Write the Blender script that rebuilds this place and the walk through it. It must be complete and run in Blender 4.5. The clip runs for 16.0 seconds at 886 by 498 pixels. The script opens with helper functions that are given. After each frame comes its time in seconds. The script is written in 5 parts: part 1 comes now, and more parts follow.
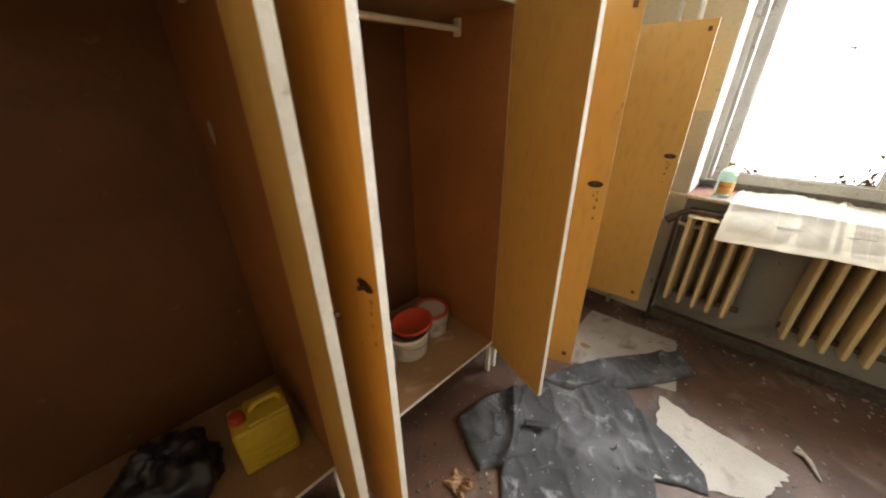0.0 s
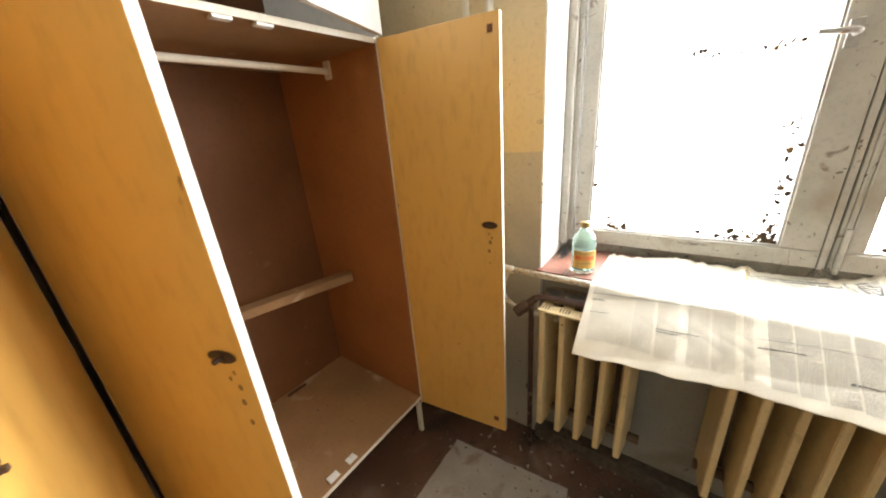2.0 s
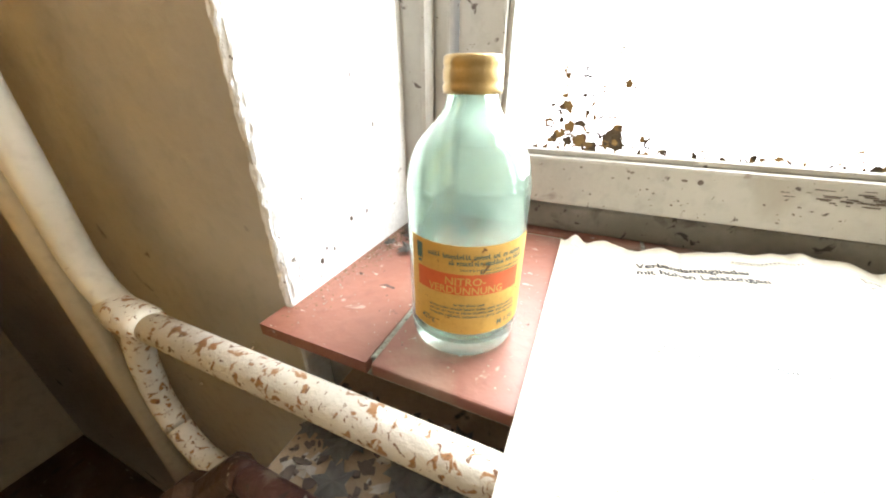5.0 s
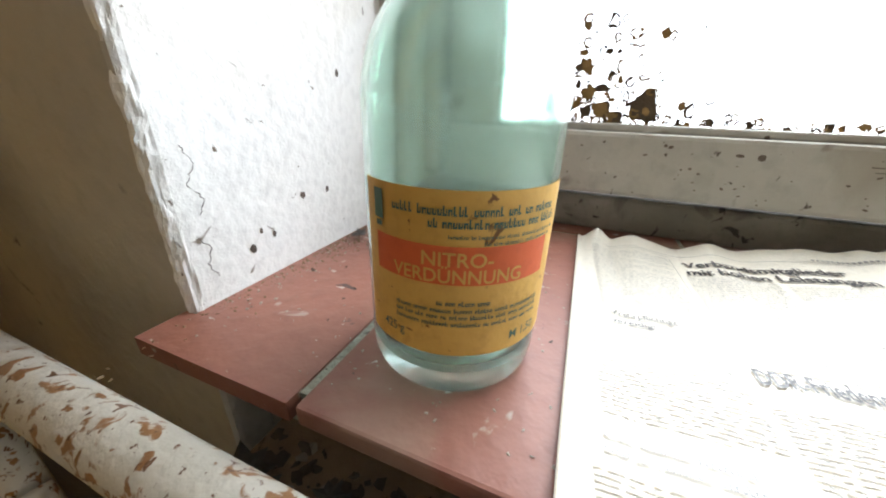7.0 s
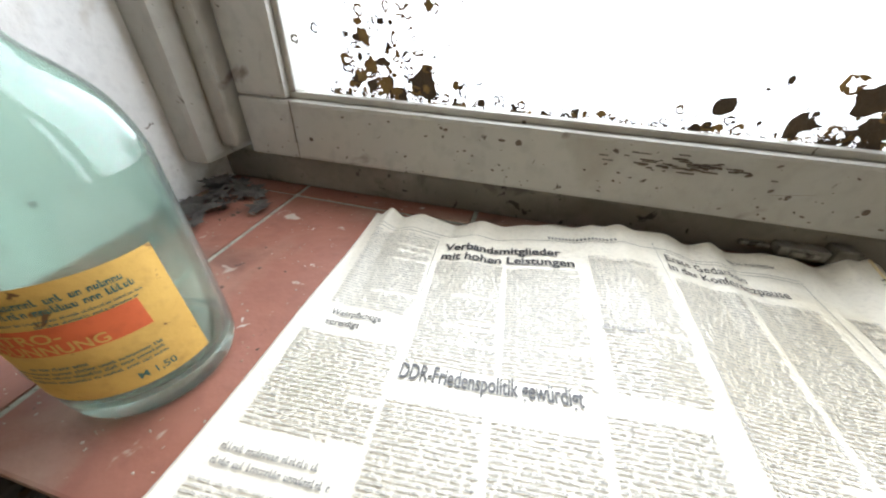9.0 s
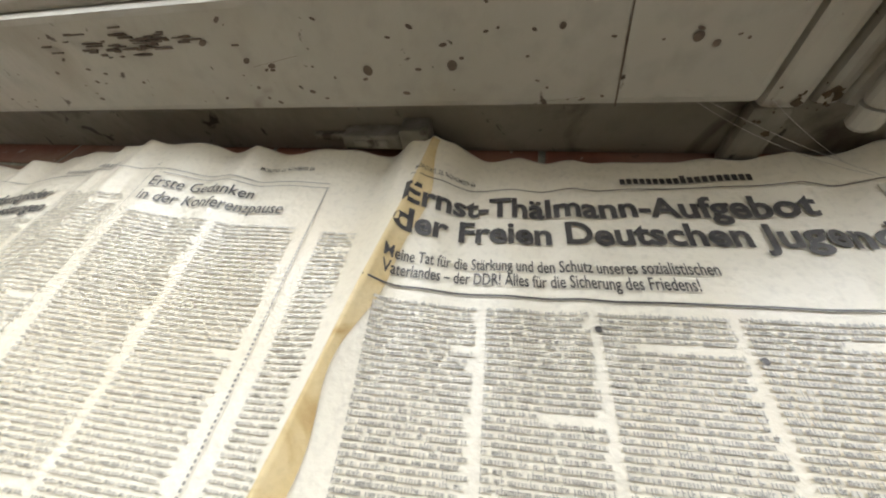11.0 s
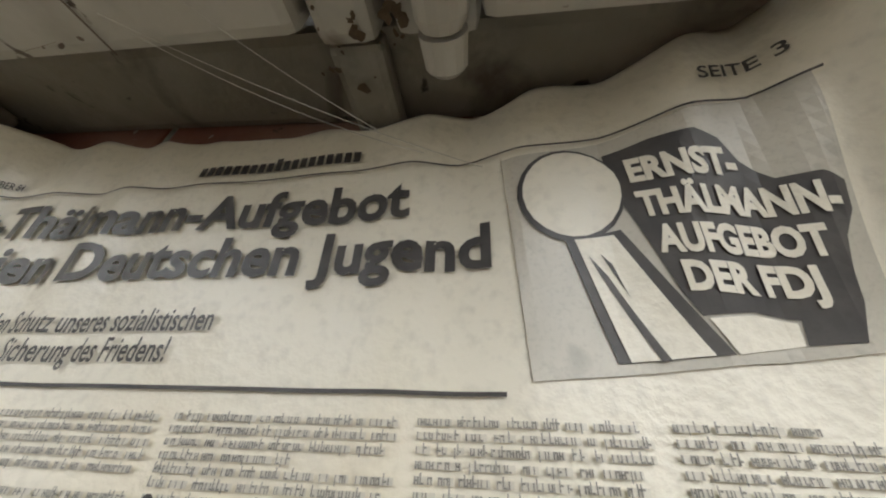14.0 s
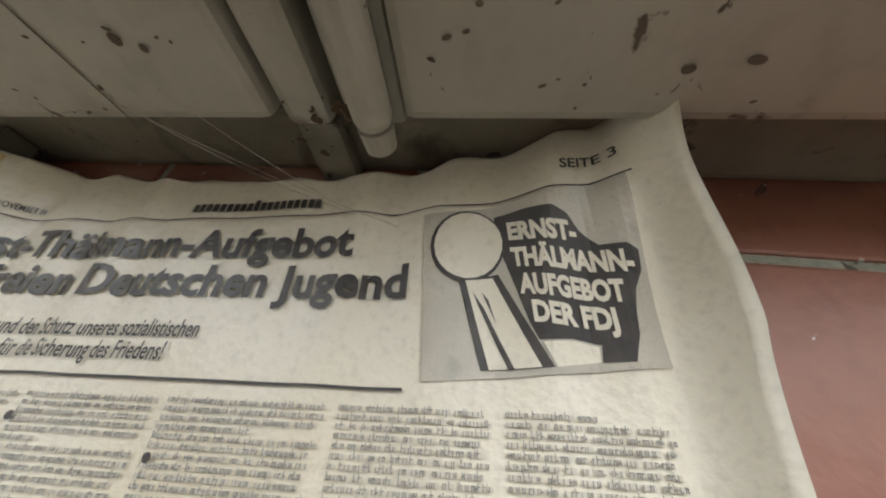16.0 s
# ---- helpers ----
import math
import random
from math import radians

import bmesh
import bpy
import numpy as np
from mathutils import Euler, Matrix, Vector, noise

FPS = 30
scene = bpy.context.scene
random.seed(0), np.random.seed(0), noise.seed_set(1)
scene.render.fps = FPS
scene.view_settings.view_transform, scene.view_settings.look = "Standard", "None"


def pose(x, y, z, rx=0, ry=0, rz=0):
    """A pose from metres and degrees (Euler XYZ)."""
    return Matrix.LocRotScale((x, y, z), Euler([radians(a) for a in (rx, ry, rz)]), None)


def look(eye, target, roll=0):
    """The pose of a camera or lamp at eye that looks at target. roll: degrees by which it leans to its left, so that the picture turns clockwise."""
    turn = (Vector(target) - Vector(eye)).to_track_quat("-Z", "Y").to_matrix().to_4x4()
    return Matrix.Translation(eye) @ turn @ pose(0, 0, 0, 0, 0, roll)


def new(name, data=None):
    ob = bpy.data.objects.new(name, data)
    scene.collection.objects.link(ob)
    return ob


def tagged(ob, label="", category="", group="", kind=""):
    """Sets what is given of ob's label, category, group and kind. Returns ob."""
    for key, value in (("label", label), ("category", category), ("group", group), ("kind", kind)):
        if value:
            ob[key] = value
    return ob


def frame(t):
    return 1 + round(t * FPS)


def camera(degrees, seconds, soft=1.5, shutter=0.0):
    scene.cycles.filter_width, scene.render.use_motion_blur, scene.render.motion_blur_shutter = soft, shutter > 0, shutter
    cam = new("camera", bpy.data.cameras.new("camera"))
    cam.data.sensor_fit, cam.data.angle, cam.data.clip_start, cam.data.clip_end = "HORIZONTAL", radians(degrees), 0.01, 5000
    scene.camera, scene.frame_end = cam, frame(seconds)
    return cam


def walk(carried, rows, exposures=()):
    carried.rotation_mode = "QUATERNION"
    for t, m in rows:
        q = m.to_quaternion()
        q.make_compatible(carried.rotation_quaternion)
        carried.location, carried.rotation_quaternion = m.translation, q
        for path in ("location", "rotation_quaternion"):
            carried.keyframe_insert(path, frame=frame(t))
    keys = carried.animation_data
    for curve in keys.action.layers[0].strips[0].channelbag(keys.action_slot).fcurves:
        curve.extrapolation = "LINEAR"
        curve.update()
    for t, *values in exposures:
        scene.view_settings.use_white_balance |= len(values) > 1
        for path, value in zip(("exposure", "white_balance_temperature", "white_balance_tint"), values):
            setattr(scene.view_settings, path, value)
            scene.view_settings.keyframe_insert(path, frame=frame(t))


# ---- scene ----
cam = camera(106.5, 16.0, 2.0, 0.12)
PATH = [
    (0, (0.83, -2.392, 1.461), (-0.457, -1.136, 0.584), -0.8),
    (0.5, (0.955, -2.038, 1.433), (-0.265, -0.615, 0.734), -2.9),
    (1, (0.983, -1.746, 1.440), (-0.163, -0.271, 0.725), -2.9),
    (1.5, (0.901, -1.457, 1.445), (-0.327, -0.028, 0.773), -1.6),
    (2, (0.919, -1.216, 1.44), (-0.22, 0.277, 0.752), -4.7),
    (2.5, (0.995, -0.936, 1.449), (-0.347, 0.382, 0.768), -4.7),
    (3, (0.992, -0.742, 1.41), (-0.364, 0.556, 0.72), -5.1),
    (3.5, (0.876, -0.519, 1.326), (-0.259, 0.917, 0.521), -1.7),
    (4, (0.76, -0.316, 1.18), (-0.157, 1.234, 0.311), -2.8),
    (4.5, (0.722, -0.227, 1.105), (-0.024, 1.335, 0.103), -0.7),
    (5, (0.708, -0.181, 1.064), (0.011, 1.451, 0.143), 0.4),
    (7.5, (0.685, -0.112, 0.998), (0.018, 1.593, 0.193), 2.0),
    (8, (0.697, -0.112, 1.007), (0.032, 1.579, 0.172), 2.1),
    (8.5, (0.743, -0.086, 1.038), (0.198, 1.538, 0.005), 2.2),
    (9, (0.827, -0.052, 1.061), (0.481, 1.518, -0.129), 3.2),
    (9.5, (0.911, -0.022, 1.063), (0.418, 1.411, -0.242), -2.3),
    (10, (1.034, 0.019, 1.049), (0.594, 1.321, -0.404), -4.6),
    (12.5, (1.254, 0.133, 0.995), (0.818, 1.252, -0.604), -17.4),
    (13, (1.289, 0.15, 0.987), (0.874, 1.237, -0.64), -18.6),
    (13.5, (1.328, 0.157, 0.976), (0.938, 1.241, -0.659), -16.4),
    (14, (1.35, 0.159, 0.965), (1.015, 1.199, -0.71), -12.8),
    (14.5, (1.371, 0.161, 0.964), (1.055, 1.197, -0.718), -11.0),
    (15, (1.384, 0.162, 0.964), (1.081, 1.194, -0.722), -9.9),
    (15.5, (1.388, 0.164, 0.972), (1.093, 1.206, -0.709), -9.4),
    (16, (1.378, 0.155, 0.997), (1.085, 1.214, -0.674), -8.7),
]

# ---------- light ----------
EXPO = [(0.0, 0.05, 6500, 10), (1.0, 0.15, 6500, 10), (2.0, 0.2, 6500, 10), (4.0, 0.2, 6450, 10), (5.0, 0.1, 6400, 10), (7.3, -1.1, 6050, 10), (9.0, -1.2, 6000, 10), (10.2, -1.25, 6250, 10), (12.3, -1.7, 6500, 10), (16.0, -1.75, 6500, 10)]
walk(cam, [(t, look(eye, target, roll)) for t, eye, target, roll in PATH], EXPO)

world = bpy.data.worlds.new("sky")
scene.world = world
world.use_nodes = True
wn = world.node_tree
sky = wn.nodes.new("ShaderNodeTexSky")
sky.sky_type = "NISHITA"
sky.sun_disc = False
sky.sun_elevation, sky.sun_rotation = radians(38), radians(160)
sky.dust_density, sky.air_density = 4.0, 1.0
wn.links.new(sky.outputs["Color"], wn.nodes["Background"].inputs["Color"])
wn.nodes["Background"].inputs["Strength"].default_value = 0.15

sun = new("sun", bpy.data.lights.new("sun", "SUN"))
sun.data.energy, sun.data.angle, sun.data.color = 0.8, radians(14), (1, 0.96, 0.9)
sun.matrix_world = look((0, 0, 0), (-0.25, -0.72, -0.62))


def sky_lamp(x0, x1, z0, z1, y, power):
    """Daylight in a window's opening."""
    lamp = new("window_daylight", bpy.data.lights.new("window_daylight", "AREA"))
    lamp.data.shape, lamp.data.size, lamp.data.size_y = "RECTANGLE", x1 - x0, z1 - z0
    lamp.data.energy, lamp.data.color = power, (0.96, 0.985, 1.0)
    lamp.matrix_world = look(((x0 + x1) / 2, y, (z0 + z1) / 2), ((x0 + x1) / 2, y - 1, (z0 + z1) / 2))
    return lamp


# spans the added, unseen third sash as well
sky_lamp(0.50, 3.00, 0.93, 2.35, 0.43, 175)


# ---------- materials ----------
def mat(name, a, b, scale=8.0, rough=0.6, metal=0.0, bump=0.15, fine=120.0, spots=(), stretch=(1, 1, 1), rvar=0.15, warp=0.0):
    """Two tones by coarse and fine noise; spots: (colour, scale, threshold, softness) layers of dirt and wear."""
    m = bpy.data.materials.new(name)
    m.use_nodes = True
    n, l = m.node_tree.nodes, m.node_tree.links
    p = n["Principled BSDF"]
    geo = n.new("ShaderNodeNewGeometry")
    mp = n.new("ShaderNodeMapping")
    mp.inputs["Scale"].default_value = stretch
    l.new(geo.outputs["Position"], mp.inputs["Vector"])

    def noise_at(s, detail=5.0, distort=0.0):
        t = n.new("ShaderNodeTexNoise")
        t.inputs["Scale"].default_value, t.inputs["Detail"].default_value = s, detail
        t.inputs["Distortion"].default_value = distort
        l.new(mp.outputs["Vector"], t.inputs["Vector"])
        return t.outputs["Fac"]

    def ramp(f, lo, hi):
        r = n.new("ShaderNodeMapRange")
        r.inputs["From Min"].default_value, r.inputs["From Max"].default_value = lo, hi
        l.new(f, r.inputs["Value"])
        return r.outputs["Result"]

    def blend(f, c1, c2):
        x = n.new("ShaderNodeMix")
        x.data_type = "RGBA"
        l.new(f, x.inputs["Factor"])
        for s, c in ((x.inputs[6], c1), (x.inputs[7], c2)):
            if isinstance(c, tuple):
                s.default_value = (*c, 1)
            else:
                l.new(c, s)
        return x.outputs[2]

    coarse, grain = noise_at(scale, 6, warp), noise_at(fine, 3)
    col = blend(ramp(coarse, 0.3, 0.7), tuple(a), tuple(b))
    dark = tuple(0.72 * (u + v) / 2 for u, v in zip(a, b))
    g2 = n.new("ShaderNodeMath")
    g2.operation = "MULTIPLY"
    g2.inputs[1].default_value = 0.55
    l.new(ramp(grain, 0.5, 0.8), g2.inputs[0])
    col = blend(g2.outputs[0], col, dark)
    for c, s, th, w in spots:
        col = blend(ramp(noise_at(s, 6, 0.6), th, th + w), col, tuple(c))
    l.new(col, p.inputs["Base Color"])
    rr = n.new("ShaderNodeMapRange")
    rr.inputs["To Min"].default_value, rr.inputs["To Max"].default_value = max(0.02, rough - rvar), min(1, rough + rvar)
    l.new(coarse, rr.inputs["Value"])
    l.new(rr.outputs["Result"], p.inputs["Roughness"])
    p.inputs["Metallic"].default_value = metal
    if bump:
        bp = n.new("ShaderNodeBump")
        bp.inputs["Strength"].default_value, bp.inputs["Distance"].default_value = bump, 0.004
        mixv = n.new("ShaderNodeMath")
        l.new(coarse, mixv.inputs[0])
        l.new(grain, mixv.inputs[1])
        l.new(mixv.outputs[0], bp.inputs["Height"])
        l.new(bp.outputs["Normal"], p.inputs["Normal"])
    return m


def wall_paint(name, upper, lower, line, dirt):
    """Painted plaster: a lighter upper field and a dado below the line, both stained."""
    m = mat(name, upper, tuple(0.9 * c for c in upper), 3.0, 0.75, 0, 0.35, 60, [(dirt, 2.6, 0.56, 0.22), (tuple(0.4 * c for c in dirt), 22, 0.68, 0.06)])
    n, l = m.node_tree.nodes, m.node_tree.links
    p = n["Principled BSDF"]
    src = p.inputs["Base Color"].links[0].from_socket
    geo = n.new("ShaderNodeNewGeometry")
    sep = n.new("ShaderNodeSeparateXYZ")
    l.new(geo.outputs["Position"], sep.inputs[0])
    wob = n.new("ShaderNodeTexNoise")
    wob.inputs["Scale"].default_value = 7
    s = n.new("ShaderNodeMath")
    s.operation = "MULTIPLY_ADD"
    s.inputs[1].default_value = 0.014
    l.new(wob.outputs["Fac"], s.inputs[0])
    l.new(sep.outputs["Z"], s.inputs[2])
    st = n.new("ShaderNodeMapRange")
    st.inputs["From Min"].default_value, st.inputs["From Max"].default_value = line, line + 0.006
    l.new(s.outputs[0], st.inputs["Value"])
    low = n.new("ShaderNodeMix")
    low.data_type, low.blend_type = "RGBA", "MULTIPLY"
    low.inputs["Factor"].default_value = 1.0
    low.inputs[7].default_value = (*[b / a for a, b in zip(upper, lower)], 1)
    l.new(src, low.inputs[6])
    fin = n.new("ShaderNodeMix")
    fin.data_type = "RGBA"
    l.new(st.outputs["Result"], fin.inputs["Factor"])
    l.new(low.outputs[2], fin.inputs[6])
    l.new(src, fin.inputs[7])
    l.new(fin.outputs[2], p.inputs["Base Color"])
    return m


def glass(name, tint, rough, clear, dust=0.0):
    m = bpy.data.materials.new(name)
    m.use_nodes = True
    n, l = m.node_tree.nodes, m.node_tree.links
    p = n["Principled BSDF"]
    p.inputs["Base Color"].default_value = (*tint, 1)
    p.inputs["Transmission Weight"].default_value = 1
    p.inputs["Roughness"].default_value = rough
    p.inputs["IOR"].default_value = 1.48
    if dust:
        d = n.new("ShaderNodeBsdfTranslucent")
        d.inputs["Color"].default_value = (0.86, 0.92, 0.89, 1)
        x = n.new("ShaderNodeMixShader")
        cloud = n.new("ShaderNodeTexNoise")
        cloud.inputs["Scale"].default_value, cloud.inputs["Detail"].default_value = 28, 6
        geo = n.new("ShaderNodeNewGeometry")
        l.new(geo.outputs["Position"], cloud.inputs["Vector"])
        amount = n.new("ShaderNodeMapRange")
        amount.inputs["From Min"].default_value, amount.inputs["From Max"].default_value = 0.3, 0.7
        amount.inputs["To Min"].default_value, amount.inputs["To Max"].default_value = dust * 0.4, dust * 1.5
        l.new(cloud.outputs["Fac"], amount.inputs["Value"])
        l.new(amount.outputs["Result"], x.inputs[0])
        l.new(p.outputs[0], x.inputs[1])
        l.new(d.outputs[0], x.inputs[2])
        l.new(x.outputs[0], n["Material Output"].inputs["Surface"])
    if clear:
        t = n.new("ShaderNodeBsdfTransparent")
        x = n.new("ShaderNodeMixShader")
        x.inputs[0].default_value = clear
        l.new(p.outputs[0], x.inputs[1])
        l.new(t.outputs[0], x.inputs[2])
        l.new(x.outputs[0], n["Material Output"].inputs["Surface"])
    return m


M_FLOOR = mat("brown floor paint", (0.135, 0.070, 0.044), (0.085, 0.044, 0.029), 3.5, 0.5, 0, 0.25, 90,
              [((0.24, 0.19, 0.15), 5, 0.56, 0.25), ((0.03, 0.025, 0.02), 3, 0.56, 0.15), ((0.05, 0.035, 0.028), 16, 0.62, 0.08), ((0.36, 0.31, 0.26), 60, 0.68, 0.05)])
M_WALL = wall_paint("stained wall paint", (0.68, 0.58, 0.38), (0.50, 0.47, 0.40), 1.337, (0.46, 0.39, 0.27))
M_NICHE = mat("grey niche paint", (0.30, 0.30, 0.284), (0.23, 0.23, 0.215), 4, 0.7, 0, 0.3, 70, [((0.13, 0.11, 0.09), 3, 0.56, 0.25), ((0.1, 0.08, 0.06), 30, 0.68, 0.05)])
M_REVEAL = mat("white reveal plaster", (0.76, 0.755, 0.735), (0.66, 0.655, 0.635), 9, 0.8, 0, 0.4, 130, [((0.52, 0.47, 0.40), 5, 0.58, 0.2), ((0.36, 0.3, 0.22), 9, 0.66, 0.08), ((0.16, 0.13, 0.10), 34, 0.69, 0.02), ((0.14, 0.11, 0.08), 90, 0.70, 0.02)])
M_PLAIN = mat("grimy ochre room paint", (0.64, 0.56, 0.42), (0.56, 0.49, 0.36), 2, 0.8, 0, 0.2, 40, [((0.42, 0.36, 0.27), 1.5, 0.58, 0.2)])
M_CEIL = mat("sooty ceiling paint", (0.66, 0.64, 0.59), (0.58, 0.56, 0.51), 2, 0.85, 0, 0.2, 40)
M_FRAME = mat("old white window paint", (0.44, 0.42, 0.37), (0.35, 0.335, 0.29), 6, 0.45, 0, 0.25, 80,
              [((0.27, 0.235, 0.18), 6, 0.57, 0.2), ((0.16, 0.13, 0.10), 17, 0.66, 0.07), ((0.08, 0.06, 0.045), 48, 0.675, 0.03), ((0.07, 0.055, 0.04), 130, 0.70, 0.03)])
# specks are grime; the darker base also holds the shade below the sash
M_RAIL = mat("grimy frame paint in sash shade", (0.25, 0.23, 0.19), (0.16, 0.145, 0.115), 14, 0.55, 0, 0.35, 90,
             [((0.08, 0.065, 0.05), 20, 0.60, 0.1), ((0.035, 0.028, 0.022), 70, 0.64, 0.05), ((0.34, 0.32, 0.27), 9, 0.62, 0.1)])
M_BARE = mat("weathered bare wood", (0.17, 0.13, 0.10), (0.09, 0.07, 0.055), 30, 0.8, 0, 0.6, 160, (), (0.12, 1, 1))
M_TILE = mat("red-brown sill tile", (0.285, 0.118, 0.080), (0.22, 0.09, 0.062), 9, 0.45, 0, 0.2, 90,
             [((0.34, 0.25, 0.19), 7, 0.53, 0.25), ((0.13, 0.06, 0.042), 11, 0.62, 0.12), ((0.44, 0.40, 0.34), 34, 0.665, 0.05), ((0.07, 0.04, 0.03), 50, 0.69, 0.02), ((0.5, 0.46, 0.4), 120, 0.70, 0.03)])
M_GROUT = mat("grey-green grout", (0.40, 0.41, 0.34), (0.26, 0.27, 0.22), 160, 0.9, 0, 0.6, 300, [((0.12, 0.11, 0.09), 150, 0.6, 0.06)])
M_FLESH = mat("ochre door laminate", (0.66, 0.385, 0.095), (0.58, 0.335, 0.08), 2.4, 0.42, 0, 0.05, 40,
              [((0.48, 0.235, 0.05), 1.8, 0.6, 0.3), ((0.26, 0.13, 0.04), 26, 0.735, 0.02)], (1, 1, 0.35))
M_BOARD = mat("brown hardboard lining", (0.170, 0.064, 0.017), (0.130, 0.049, 0.013), 3.0, 0.68, 0, 0.1, 60, [((0.10, 0.042, 0.015), 2, 0.58, 0.25), ((0.22, 0.12, 0.06), 14, 0.68, 0.1)])
M_SHELF = mat("dusty shelf board", (0.34, 0.195, 0.090), (0.26, 0.148, 0.068), 4.0, 0.6, 0, 0.1, 70, [((0.5, 0.4, 0.28), 6, 0.62, 0.15), ((0.14, 0.08, 0.04), 40, 0.71, 0.03)])
M_EDGE = mat("cream edge band", (0.74, 0.69, 0.58), (0.64, 0.58, 0.47), 9, 0.5, 0, 0.15, 90, [((0.35, 0.25, 0.14), 14, 0.67, 0.08)])
M_WHITE = mat("white cabinet lacquer", (0.76, 0.76, 0.73), (0.7, 0.7, 0.66), 3, 0.4, 0, 0.05, 50, [((0.5, 0.46, 0.4), 6, 0.66, 0.15)])
M_IRON = mat("dark iron fitting", (0.05, 0.032, 0.024), (0.10, 0.055, 0.034), 40, 0.55, 0.5, 0.4, 150)
M_STEEL = mat("dull steel", (0.45, 0.44, 0.42), (0.34, 0.32, 0.29), 30, 0.4, 0.8, 0.1, 150, [((0.2, 0.11, 0.06), 40, 0.62, 0.1)])
M_GRIME = mat("grimy overpainted metal", (0.13, 0.115, 0.095), (0.06, 0.052, 0.044), 40, 0.5, 0.3, 0.3, 150)
M_LATCH = mat("dusty grey latch steel", (0.26, 0.245, 0.21), (0.15, 0.14, 0.115), 60, 0.5, 0.2, 0.4, 160, [((0.05, 0.04, 0.03), 70, 0.58, 0.08)])
M_STAIN = mat("brown stained newsprint", (0.56, 0.42, 0.20), (0.66, 0.55, 0.34), 40, 0.7, 0, 0.1, 300, [((0.42, 0.28, 0.11), 60, 0.56, 0.15)])
M_SIDE = mat("red-brown side panel", (0.34, 0.14, 0.046), (0.28, 0.112, 0.037), 3.0, 0.45, 0, 0.06, 60, [((0.22, 0.09, 0.03), 2, 0.6, 0.25)])
M_RAD = mat("cream radiator enamel", (0.66, 0.53, 0.29), (0.58, 0.46, 0.25), 6, 0.4, 0, 0.12, 70, [((0.26, 0.17, 0.08), 9, 0.62, 0.2), ((0.12, 0.06, 0.03), 40, 0.71, 0.03)])
M_RADIN = mat("dark brown radiator inside", (0.13, 0.085, 0.045), (0.08, 0.05, 0.03), 12, 0.7, 0, 0.3, 90)
M_PIPE = mat("flaking white pipe paint", (0.66, 0.63, 0.56), (0.58, 0.55, 0.47), 12, 0.45, 0, 0.35, 130,
             [((0.30, 0.15, 0.06), 130, 0.565, 0.05), ((0.16, 0.075, 0.035), 210, 0.62, 0.04), ((0.45, 0.38, 0.28), 14, 0.6, 0.15)])
M_WPIPE = mat("painted wall pipe", (0.62, 0.57, 0.46), (0.55, 0.5, 0.4), 8, 0.45, 0, 0.15, 90, [((0.3, 0.24, 0.16), 12, 0.64, 0.1)])
M_RED = mat("oxide red pipe paint", (0.075, 0.030, 0.024), (0.045, 0.02, 0.017), 22, 0.6, 0, 0.5, 120, [((0.22, 0.17, 0.13), 26, 0.55, 0.12), ((0.03, 0.022, 0.018), 40, 0.6, 0.06), ((0.36, 0.32, 0.27), 90, 0.66, 0.04)])
M_RISER = mat("white riser pipe paint", (0.66, 0.64, 0.58), (0.56, 0.53, 0.46), 7, 0.42, 0, 0.2, 110, [((0.36, 0.30, 0.22), 14, 0.64, 0.1), ((0.17, 0.09, 0.05), 60, 0.70, 0.02)])
M_DUST = mat("dusty brown board", (0.36, 0.265, 0.17), (0.23, 0.165, 0.11), 22, 0.9, 0, 0.5, 140, [((0.36, 0.30, 0.24), 18, 0.58, 0.15), ((0.05, 0.04, 0.03), 45, 0.64, 0.05)])
M_GRIT = mat("brown grit", (0.24, 0.17, 0.09), (0.14, 0.10, 0.06), 90, 0.9, 0, 0.3)
M_PALEINK = mat("pale grey print", (0.56, 0.53, 0.46), (0.61, 0.575, 0.495), 90, 0.8, 0, 0, 300)
M_PAPER = mat("yellowed newsprint", (0.74, 0.70, 0.60), (0.69, 0.64, 0.53), 7, 0.8, 0, 0.12, 300, [((0.62, 0.53, 0.36), 3.5, 0.6, 0.25)])
M_INK = mat("faded black ink", (0.045, 0.043, 0.045), (0.075, 0.07, 0.068), 90, 0.75, 0, 0, 700)
M_GREYINK = mat("grey text ink", (0.17, 0.165, 0.155), (0.27, 0.26, 0.235), 60, 0.8, 0, 0, 300)
M_HALF = mat("grey halftone print", (0.52, 0.49, 0.42), (0.42, 0.395, 0.335), 40, 0.8, 0, 0, 900, [((0.30, 0.28, 0.24), 60, 0.6, 0.15)])
for m in (M_PAPER, M_INK, M_GREYINK, M_PALEINK, M_HALF):
    gloss = m.node_tree.nodes["Principled BSDF"].inputs
    for link in list(gloss["Roughness"].links):
        m.node_tree.links.remove(link)
    gloss["Roughness"].default_value, gloss["Specular IOR Level"].default_value = 0.33, 0.45 if m is M_INK else 0.85
M_LABEL = mat("orange-yellow label paper", (0.60, 0.37, 0.085), (0.52, 0.31, 0.07), 30, 0.7, 0, 0.1, 200, [((0.33, 0.19, 0.05), 40, 0.62, 0.12), ((0.16, 0.08, 0.03), 110, 0.68, 0.03)])
M_ORANGE = mat("red-orange print", (0.60, 0.115, 0.03), (0.53, 0.10, 0.028), 60, 0.7, 0, 0.05, 200)
M_TEAL = mat("dark green print", (0.055, 0.12, 0.09), (0.07, 0.13, 0.10), 60, 0.7, 0, 0)
M_CAP = mat("dull gold cap", (0.42, 0.30, 0.13), (0.33, 0.23, 0.09), 60, 0.38, 0.7, 0.1, 200, [((0.5, 0.44, 0.34), 30, 0.6, 0.2)])
M_BOTTLE = glass("sea-green bottle glass", (0.765, 0.935, 0.855), 0.085, 0.0, 0.06)
